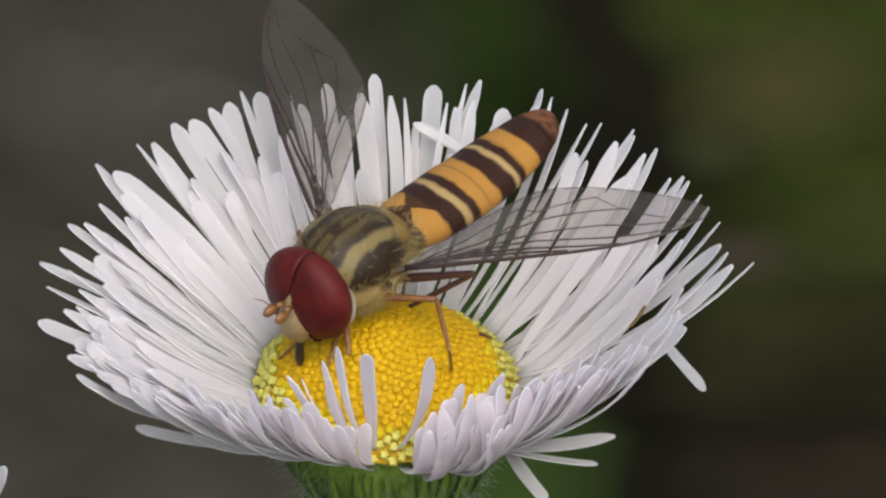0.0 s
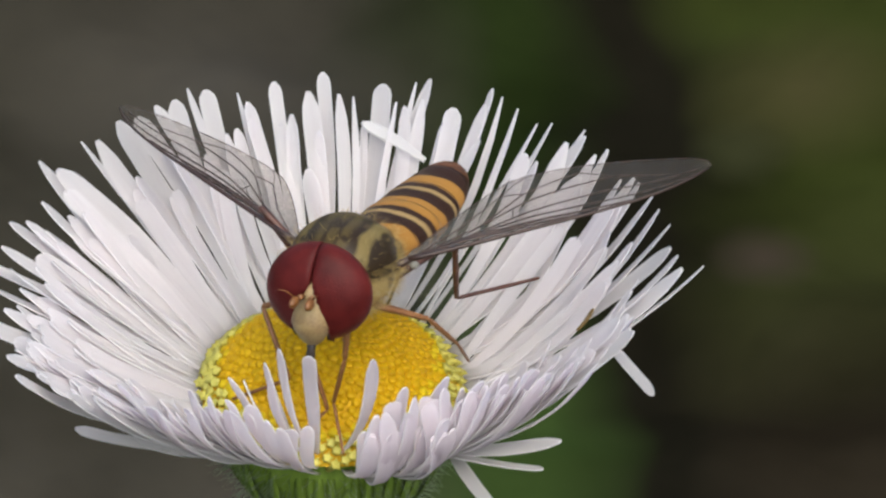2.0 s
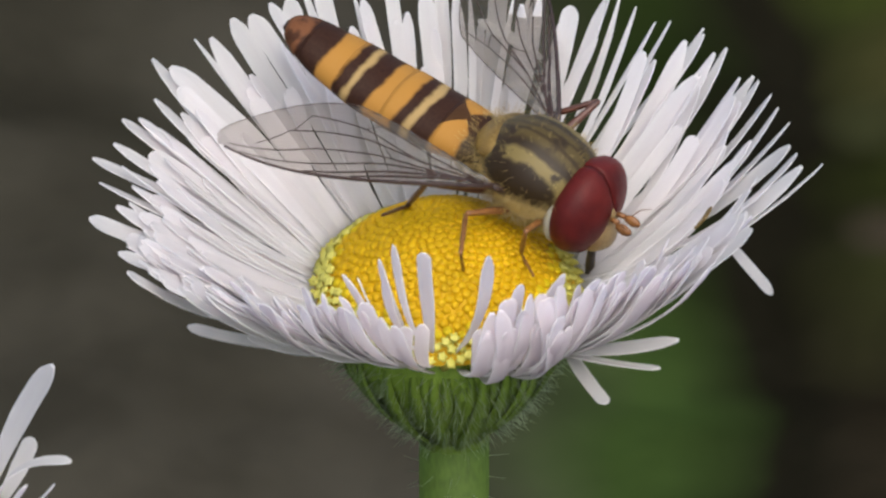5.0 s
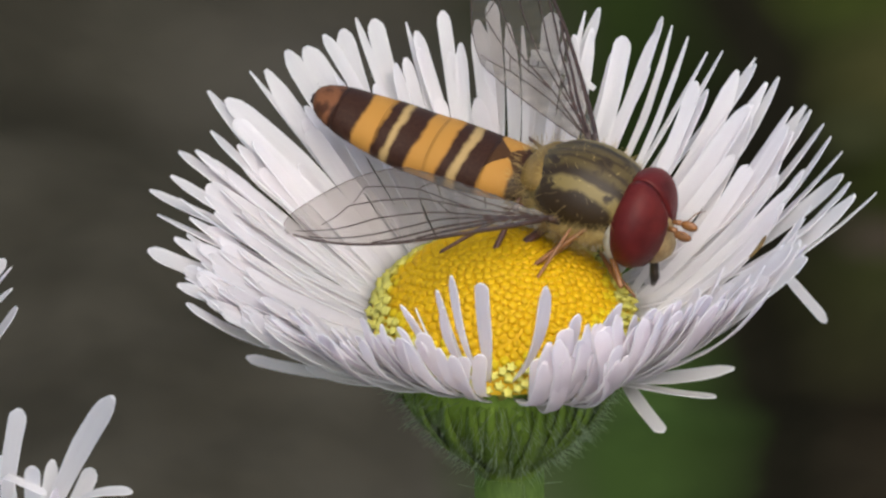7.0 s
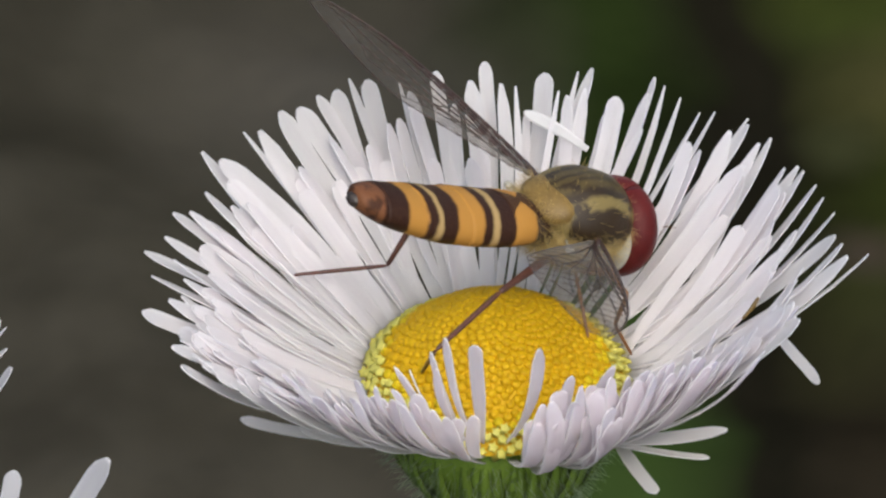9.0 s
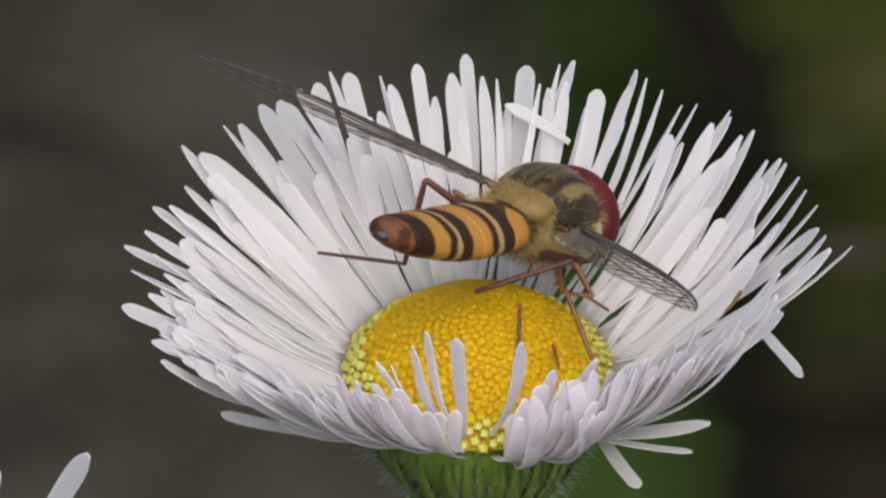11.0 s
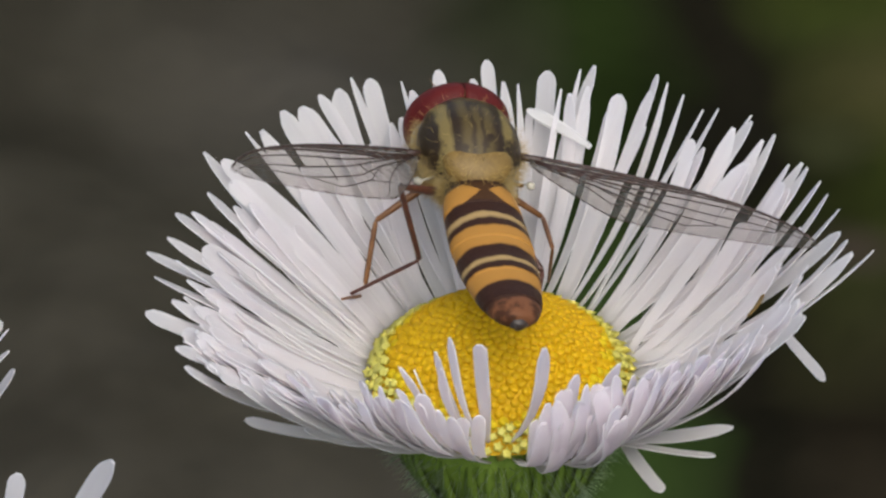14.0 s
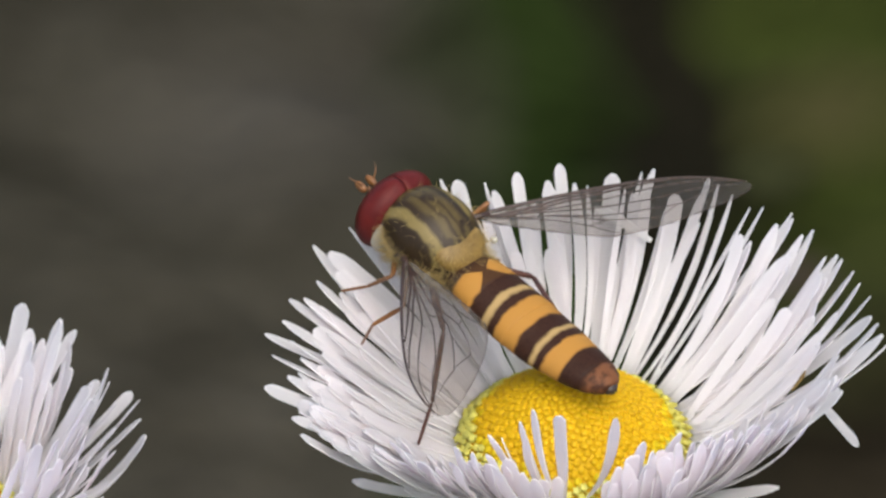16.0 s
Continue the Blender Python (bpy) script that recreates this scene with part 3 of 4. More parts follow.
def half_open_rays():
    """Rays of a head not fully spread: steep, in several rows."""
    rnd = random.Random(9)
    rays = []
    for i in range(200):
        rise, size = radians(57 + rnd.gauss(0, 9)), 5.6 * rnd.uniform(0.7, 1.02)
        rays.append((i * 360 / 200 + rnd.uniform(-2, 2), 2.1 + size * math.cos(rise), size * math.sin(rise) - 0.3, rnd.uniform(0.36, 0.50), rnd.uniform(-0.05, 0.3), -0.4 - 0.15 * (i % 3), rnd.uniform(-8, 8), 0))
    return rays


def young_rays():
    """A few rays of one not yet opened, one bent outwards and one hanging over."""
    rays = [(12, 2.22, 4.22, 0.62, 0.0, -0.35, 60, 0, 60), (-20, 2.75, 2.26, 0.34, -0.85, -0.35, 0, 0), (105, 1.0, 3.45, 0.50, 0.0, -0.35, 70, 0), (-70, 0.7, 2.95, 0.28, -0.8, -0.35, -110, -0.8),
            (170, 1.0, 4.15, 0.28, 0.28, -0.35, 0, 0), (-80, 0.5, 2.7, 0.42, 0.1, -0.35, 0, 0), (-50, 1.0, 2.2, 0.44, 0.1, -0.35, 0, 0)]
    rnd = random.Random(15)
    for i in range(9):
        out = rnd.uniform(0.0, 1.0)
        rays.append((i * 40 + rnd.uniform(-9, 9), 1.3 + 0.9 * out, 2.0 - 1.1 * out + rnd.uniform(-0.2, 0.2), rnd.uniform(0.34, 0.50), rnd.uniform(-0.3, 0.2), -0.35 - 0.1 * (i % 2), rnd.uniform(-14, 14), 0))
    return rays


blossom = flower(4, "white and lilac fleabane flower with a yellow disc on hairy stem", HEAD, 3.4, main_rays(), 2.0, 0.2)
# one loose ray lies across those behind, and a brown scale has dropped on the rim
a, b = Vector((2.4, 5.85, 2.75)) * MM + HEAD, Vector((0.73, 6.94, 3.2)) * MM + HEAD
me = mesh_of("petal", *petal_mesh(random.Random(3), (b - a).length, 0.34 * MM, 0.05, 0.8, 0.0), M_PETAL)
part("petal", me, blossom, "", Matrix.Translation(-blossom.location) @ aim(a, b) @ pose(0, 0, 0, -40, 0, 0))
a, b = Vector((6.32, -1.56, 2.72)) * MM + HEAD, Vector((6.73, -0.89, 2.92)) * MM + HEAD
scale = new("dry_scale", mesh_of("dry_scale", *petal_mesh(random.Random(3), (b - a).length, 0.15 * MM, 0.05, 0.8, 0.0), M_SCUT))
scale.matrix_world = aim(a, b) @ pose(0, 0, 0, -30, 0, 0)
tagged(scale, "tiny dry brown scale lying on white rays", "plant scrap")
flower(9, "white half-open fleabane flower on its hairy stem", HEAD + Vector((-18.75, 4, -5.95)) * MM, 2.2, half_open_rays(), 0.5)
flower(15, "young fleabane flower with sparse white rays", HEAD + Vector((-11.95, -6, -3.0)) * MM, 0.8, young_rays(), 1.6)


# ---- ground ----
def ground():
    n, rings = 72, []
    verts, faces = [], []
    radii = [0.0005] + [0.006 * 1.1 ** i for i in range(140)]
    radii = [r for r in radii if r < 3000]
    for r in radii:
        for j in range(n):
            q = 2 * math.pi * j / n
            p = Vector((r * math.cos(q), 0.55 + r * math.sin(q), 0))
            h = 0.004 * noise.fractal(p * 40, 1.0, 2.0, 4) + 0.012 * noise.noise(p * 6) if r < 3 else 0
            verts.append((p.x, p.y, h))
    for i in range(len(radii) - 1):
        for j in range(n):
            k = (j + 1) % n
            faces.append((i * n + j, i * n + k, (i + 1) * n + k, (i + 1) * n + j))
    faces.append(tuple(range(n)))
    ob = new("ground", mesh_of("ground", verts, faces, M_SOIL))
    return tagged(ob, "bare grey-brown soil under the flowers", "soil", kind="structure")


ground()


# ---- hoverfly ----
def fly_body():
    fly = tagged(new("hoverfly"), "hoverfly with dark red eyes and orange and black banded abdomen", "fly")
    rnd = random.Random(5)
    # thorax
    bulge = lambda d: 1.0 + 0.09 * max(0, d.z)
    part("thorax", mesh_of("thorax", *ball((0, 0, 0), (1.62 * MM, 1.36 * MM, 1.20 * MM), bumps=0.03, u=32, v=22, shape=bulge), M_THORAX), fly, "bronze green thorax with dull stripes")
    part("scutellum", mesh_of("scutellum", *ball((-1.18 * MM, 0, 0.46 * MM), (0.72 * MM, 0.94 * MM, 0.40 * MM), Matrix.Rotation(radians(-30), 3, "Y"), u=28, v=16, shape=lambda d: 1 - 0.10 * max(0, -d.x) * abs(d.y)), M_SCUT), fly, "shiny yellow-brown scutellum")
    part("waist", mesh_of("waist", *ball((-1.45 * MM, 0, -0.18 * MM), (0.80 * MM, 0.84 * MM, 0.62 * MM), u=20, v=10), M_DARK), fly, "dark waist")
    spots = []
    for i in range(5200):
        d = Vector((rnd.gauss(0, 1), rnd.gauss(0, 1), rnd.gauss(0, 1))).normalized()
        if d.z > 0.25 and rnd.random() < 0.93:
            continue
        spots.append((Vector((d.x * 1.60, d.y * 1.34, d.z * 1.18)) * MM, d))
    for i in range(70):
        d = Vector((-abs(rnd.gauss(0, 1)), rnd.gauss(0, 1), rnd.gauss(0.2, 0.4))).normalized()
        spots.append((Vector((-1.18 + d.x * 0.70, d.y * 0.92, 0.46 + d.z * 0.38)) * MM, d))
    for i in range(1300):
        d = Vector((rnd.gauss(-0.2, 0.5), rnd.choice((-1, 1)) * rnd.uniform(0.35, 1), rnd.gauss(0, 0.5))).normalized()
        spots.append((Vector((-1.45 + d.x * 0.78, d.y * 0.84, -0.18 + d.z * 0.62)) * MM, d))
    tagged(part("thorax_hair", mesh_of("thorax_hair", *hairs(spots, 0.36 * MM, 0.0055 * MM, rnd), M_FUZZ), fly, "short golden hairs"), kind="stuff")
    # abdomen: five overlapping plates
    xs = [-1.35, -2.62, -4.15, -5.65, -6.90, -7.72]
    wide = lambda x: np.interp(x, [-7.75, -7.68, -7.5, -7.2, -6.7, -6.0, -5.2, -4.0, -3.0, -2.2, -1.3], [0.16, 0.34, 0.52, 0.68, 0.82, 0.94, 1.04, 1.09, 1.07, 0.99, 0.78])
    for i in range(5):
        rings = []
        for s in np.linspace(0, 1, 13):
            x = xs[i] + (xs[i + 1] - 0.10 * (i < 4) - xs[i]) * s
            w = wide(x) * (1.0 + 0.018 * (s - 0.3))
            h = 0.52 * w + 0.10
            zc = np.interp(x, [-7.75, -6.5, -4.87, -3.0, -1.3], [0.27, 0.02, -0.17, -0.20, -0.10])
            rings.append([Vector((x * MM, w * MM * math.cos(q), (zc + h * math.sin(q) * (1.0 if math.sin(q) > 0 else 0.75)) * MM)) for q in (2 * math.pi * j / 32 for j in range(32))])
        part("abdomen_segment", mesh_of("abdomen_segment", *loft(rings), M_BAND), fly, "orange and black banded plate")
    part("abdomen_tip", mesh_of("abdomen_tip", *ball((-7.66 * MM, 0, 0.22 * MM), (0.20 * MM, 0.24 * MM, 0.18 * MM), None, 14, 10, 0.2), M_DARK), fly, "dark shiny tip")
    # head
    head = part("head", mesh_of("head", *ball((1.13 * MM, 0, -0.38 * MM), (0.46 * MM, 1.25 * MM, 1.10 * MM), u=32, v=16), M_PALE), fly, "pale dusted head")
    v, f = ball((1.90 * MM, 0, -0.66 * MM), (0.50 * MM, 0.54 * MM, 0.92 * MM), u=20, v=14, shape=lambda d: 1 + 0.22 * max(0, d.x) * max(0, 1 - abs(d.z + 0.35) * 2.2))
    part("face", mesh_of("face", v, f, M_FACE), head, "cream yellow face")
    for side in (1, -1):
        v, f = ball((0, 0, 0), (0.78 * MM, 1.42 * MM, 1.28 * MM), None, 52, 30)
        for p in v:
            gap = 0.015 + 0.50 * min(1.0, max(0.0, (0.42 * MM - p.z) / (1.3 * MM))) * (1.0 if p.x > 0 else 0.5)
            if side * p.y < gap * MM:
                p.y = side * gap * MM
                p.x *= 0.9
        v = [p + Vector((1.54, 0, -0.22)) * MM for p in v]
        part("eye", mesh_of("eye", v, f, M_EYE), head, "dark red compound eye")
        p = Vector((2.34, side * 0.13, -0.16)) * MM
        a = [tube([p, p + Vector((0.22, side * 0.03, 0.03)) * MM], [0.07 * MM, 0.075 * MM], 8),
             ball(p + Vector((0.42, side * 0.08, -0.05)) * MM, (0.24 * MM, 0.11 * MM, 0.15 * MM), None, 12, 8),
             tube([p + Vector((0.36, side * 0.1, 0.07)) * MM, p + Vector((0.5, side * 0.28, 0.25)) * MM, p + Vector((0.72, side * 0.42, 0.33)) * MM], [0.02 * MM, 0.015 * MM, 0.006 * MM], 5)]
        part("antenna", mesh_of("antenna", *joined(a), M_ORANGE), head, "short orange antenna")
    part("proboscis", mesh_of("proboscis", *tube([Vector(p) * MM for p in ((1.85, 0, -1.25), (1.92, 0, -1.7), (1.95, 0, -2.15), (1.92, 0, -2.45))], [0.16 * MM, 0.11 * MM, 0.13 * MM, 0.06 * MM], 10), M_DARK), head, "dark proboscis")
    for side in (1, -1):
        p = Vector((-1.05, side * 1.05, -0.05)) * MM
        q = p + Vector((-0.15, side * 0.45, -0.05)) * MM
        part("haltere", mesh_of("haltere", *joined([tube([p, q], 0.03 * MM, 5), ball(q, (0.13 * MM, 0.13 * MM, 0.10 * MM), None, 10, 7)]), M_PALE), fly, "pale club-shaped haltere")
    return fly


def wing_meshes(flip):
    """Membrane and veins of a wing, 8.4 mm long: x out to its tip; the leading edge lies towards flip * y."""
    L = 8.4
    lead = lambda s: 1.05 * s ** 0.8 * (1 - s ** 5)
    def width(s):
        return 2.5 * math.sin(math.pi * min(1.0, s ** 0.92)) ** 0.62 * (0.5 + 0.5 * min(1.0, s / 0.42)) + 0.02
    n, rows = 126, 12
    verts, faces = [], []
    for i in range(n + 1):
        s = 0.01 + 0.985 * i / n
        for j in range(rows + 1):
            f = j / rows
            z = 0.10 * math.sin(9 * f + 1) * (1 - s) * 0.6 + 0.10 * math.sin(3.1 * s)
            z += 0.036 * math.sin(2 * math.pi * s * L / 0.45 + 3 * math.sin(5 * f))          # the membrane is finely rippled
            verts.append(Vector((s * L, lead(s) - f * width(s), z)) * MM)
    for i in range(n):
        for j in range(rows):
            a = i * (rows + 1) + j
            faces.append((a, a + rows + 1, a + rows + 2, a + 1))
    k = len(verts)
    verts += [v + Vector((0, 0, -0.012 * MM)) for v in verts]
    faces += [tuple(q + k for q in reversed(f)) for f in faces]

    def on(s, f):
        z = 0.10 * math.sin(9 * f + 1) * (1 - s) * 0.6 + 0.10 * math.sin(3.1 * s)
        return Vector((s * L, lead(s) - f * width(s), z + 0.0)) * MM

    veins = []
    def vein(way, r0, r1):
        pts = []
        for i in range(len(way) - 1):
            for q in range(6):
                pts.append(on(way[i][0] + (way[i + 1][0] - way[i][0]) * q / 6, way[i][1] + (way[i + 1][1] - way[i][1]) * q / 6))
        pts.append(on(*way[-1]))
        m = len(pts) - 1
        veins.append(tube(pts, [0.72 * (r0 + (r1 - r0) * i / m) * MM for i in range(m + 1)], 5))
    vein([(0.01, 0.0), (0.3, 0.0), (0.6, 0.0), (0.98, 0.0)], 0.101, 0.039)         # costa
    vein([(0.02, 0.30), (0.3, 0.10), (0.55, 0.03)], 0.074, 0.039)
    vein([(0.02, 0.40), (0.3, 0.17), (0.72, 0.03)], 0.068, 0.033)
    vein([(0.12, 0.30), (0.4, 0.25), (0.7, 0.16), (0.93, 0.10)], 0.04, 0.02)
    vein([(0.12, 0.32), (0.4, 0.36), (0.65, 0.40), (0.80, 0.34), (0.96, 0.30)], 0.035, 0.018)
    vein([(0.02, 0.48), (0.25, 0.46), (0.5, 0.58), (0.72, 0.66), (0.86, 0.45)], 0.04, 0.016)
    vein([(0.25, 0.46), (0.42, 0.66), (0.62, 0.84), (0.70, 0.67)], 0.03, 0.016)
    vein([(0.02, 0.52), (0.2, 0.62), (0.36, 0.80), (0.46, 0.97)], 0.035, 0.014)
    vein([(0.03, 1.0), (0.25, 1.0), (0.5, 1.0), (0.75, 1.0), (0.9, 1.0), (0.99, 1.0)], 0.022, 0.014)
    vein([(0.36, 0.36), (0.38, 0.52)], 0.022, 0.02)
    vein([(0.36, 0.80), (0.43, 0.67)], 0.02, 0.02)
    veins.append(tube([Vector((-0.45, 0, -0.08)) * MM, Vector((-0.1, 0, 0)) * MM, on(0.04, 0.15)], [0.16 * MM, 0.11 * MM, 0.07 * MM], 8))
    way = lambda vs: [Vector((p.x, p.y * flip, p.z)) for p in vs]
    turned = lambda fs: fs if flip > 0 else [tuple(reversed(f)) for f in fs]
    return mesh_of("membrane", way(verts), turned(faces), M_WING), [mesh_of("vein", way(v), turned(f), M_VEIN) for v, f in veins]


def limb(length, thick, material, swell=1.0, hairy=False):
    """A leg segment along x from its joint."""
    pts = [Vector((length * s, 0, 0)) for s in (0, 0.04, 0.15, 0.35, 0.6, 0.85, 0.97, 1.0)]
    k = (0.5, 0.85, 1.0, 1.0 * swell, 1.0, 0.85, 0.8, 0.4)
    return mesh_of("limb", *tube(pts, [thick * q for q in k], 8), material)


fly = fly_body()
WINGS = {}
for side in (1, -1):
    membrane, veins = wing_meshes(-side)
    wing = part("wing", membrane, fly, "clear wing with brown veins")
    for me in veins:
        part("vein", me, wing, "fine brown vein")
    WINGS[side] = wing
# legs: hip, femur, tibia and foot lengths in mm, rest place of the foot
LEGS = {
    "front": ((0.75, 0.50, -0.75), 1.55, 1.55, 1.5, (1.75, 0.85, -2.2), M_ORANGE, 0.09),
    "middle": ((0.10, 0.60, -0.85), 2.0, 2.0, 1.95, (0.3, 2.7, -2.2), M_ORANGE, 0.095),
    "hind": ((-0.70, 0.55, -0.80), 2.7, 2.7, 2.5, (-2.7, 2.3, -2.0), M_BROWN, 0.11),
}
SEGMENTS = {}
for name, (hip, a, b, c, rest, material, thick) in LEGS.items():
    upper, shin, foot = limb(a * MM, thick * MM, material, 1.2), limb(b * MM, 0.75 * thick * MM, material), limb(c * MM, 0.5 * thick * MM, M_BROWN if name == "hind" else material)
    for side in (1, -1):
        h = Vector((hip[0], hip[1] * side, hip[2])) * MM
        leg = part("leg", mesh_of("hip", *ball(h, (0.26 * MM, 0.24 * MM, 0.32 * MM), None, 12, 8), material), fly, "dark brown hind leg" if name == "hind" else "orange leg")
        SEGMENTS[name, side] = (h, [part(n, me, leg) for n, me in (("femur", upper), ("tibia", shin), ("tarsus", foot))])


def bend_leg(name, side, toe):
    """Poses of femur, tibia and tarsus that bring the toe to a place in the fly's space."""
    hip, a, b, c, rest, _, _ = LEGS[name]
    h = SEGMENTS[name, side][0]
    a, b, c = a * MM, b * MM, c * MM
    flat = toe - h
    out = Vector((flat.x, flat.y, 0)).normalized()
    ankle = toe - out * c * 0.80 + Vector((0, 0, 0.45 * c))
    d = ankle - h
    r = min(d.length, 0.985 * (a + b))
    d = d.normalized()
    ankle = h + d * r
    up = Vector(({"front": 0.8, "middle": -0.3, "hind": -0.4}[name], 0.8 * side, 0.1))       # the knee points outwards
    up = (up - d * d.dot(up)).normalized()
    k = (a * a + r * r - b * b) / (2 * r)
    knee = h + d * k + up * math.sqrt(max(0.0, a * a - k * k))
    return aim(h, knee), aim(knee, ankle), aim(ankle, toe)


# ---- what moves ----
#FLY-BEGIN
# seconds; thorax in mm from the disc; its turn; left and right wing: sweep, rise, twist in degrees
FLY = [
    (0.0, (-0.97, 0.65, 3.30), (-0.5, 2.4, -133.9), (126, 17, 6), (128, 9, 23)),
    (0.5, (-1.54, 0.79, 3.28), (1.0, 1.6, -137.8), (130, 11, 5), (131, 10, 19)),
    (1.0, (-1.78, 0.00, 3.35), (1.5, 2.9, -135.5), (130, 9, 6), (130, 5, 6)),
    (1.5, (-0.34, -0.86, 4.53), (4.0, -12.1, -121.4), (134, 10, -1), (120, 7, -5)),
    (2.0, (0.31, -1.58, 4.77), (3.7, -16.8, -112.3), (127, 16, 10), (124, 8, -6)),
    (2.5, (0.46, -1.47, 4.56), (6.6, -13.8, -110.9), (130, 10, 7), (123, 10, -15)),
    (3.0, (1.54, -0.59, 4.34), (4.5, -10.8, -66.3), (145, 5, 5), (137, 15, 14)),
    (3.5, (1.62, 0.53, 3.51), (-2.7, 0.4, -35.6), (133, 12, 5), (130, 16, 2)),
    (4.0, (1.88, 1.16, 3.40), (1.4, 2.8, -29.8), (134, 3, 4), (124, 18, 13)),
    (4.5, (2.28, 1.97, 2.95), (5.0, 7.8, -23.8), (132, -7, 4), (120, 25, 14)),
    (5.0, (2.34, 0.86, 2.77), (2.5, 11.1, -31.4), (131, -7, 4), (128, 21, 8)),
    (7.5, (2.19, 1.88, 2.59), (7.8, 3.3, -17.1), (133, 2, 4), (125, 22, 8)),
    (8.0, (2.35, 2.57, 2.84), (9.8, 20.0, 5.3), (114, -12, 4), (138, 16, -4)),
    (8.5, (2.05, 2.74, 3.05), (8.7, 24.7, 26.3), (97, -6, 5), (128, 11, -28)),
    (9.0, (2.06, 2.58, 2.94), (6.3, 24.4, 34.6), (106, 1, 5), (129, 10, -6)),
    (9.5, (2.03, 2.50, 2.87), (3.8, 23.7, 46.7), (107, 7, 5), (129, 7, -1)),
    (10.0, (1.70, 2.59, 2.79), (4.5, 23.8, 51.7), (115, 6, 5), (130, 8, 0)),
    (12.5, (1.66, 2.72, 2.85), (0.4, 20.4, 63.2), (100, 1, 11), (126, 9, 6)),
    (13.0, (0.52, 3.36, 3.05), (6.5, 10.4, 82.3), (130, 15, 2), (133, 11, 6)),
    (13.5, (0.53, 3.43, 3.01), (7.6, 9.7, 82.3), (130, 13, 4), (133, 11, 6)),
    (14.0, (-0.82, 4.40, 3.61), (9.9, -0.9, 99.3), (130, 20, -3), (128, 9, 6)),
    (14.5, (-1.65, 4.55, 3.65), (10.1, 3.8, 111.9), (130, 22, -5), (127, 8, 8)),
    (15.0, (-2.39, 3.99, 3.54), (9.8, 0.0, 119.6), (132, 20, 9), (127, 9, 7)),
    (15.5, (-3.79, 4.02, 3.93), (7.7, -7.5, 125.1), (135, 24, -9), (128, 10, 13)),
    (16.0, (-4.19, 4.19, 4.20), (-1.7, -14.2, 134.3), (141, 16, 1), (120, 4, 15)),
]
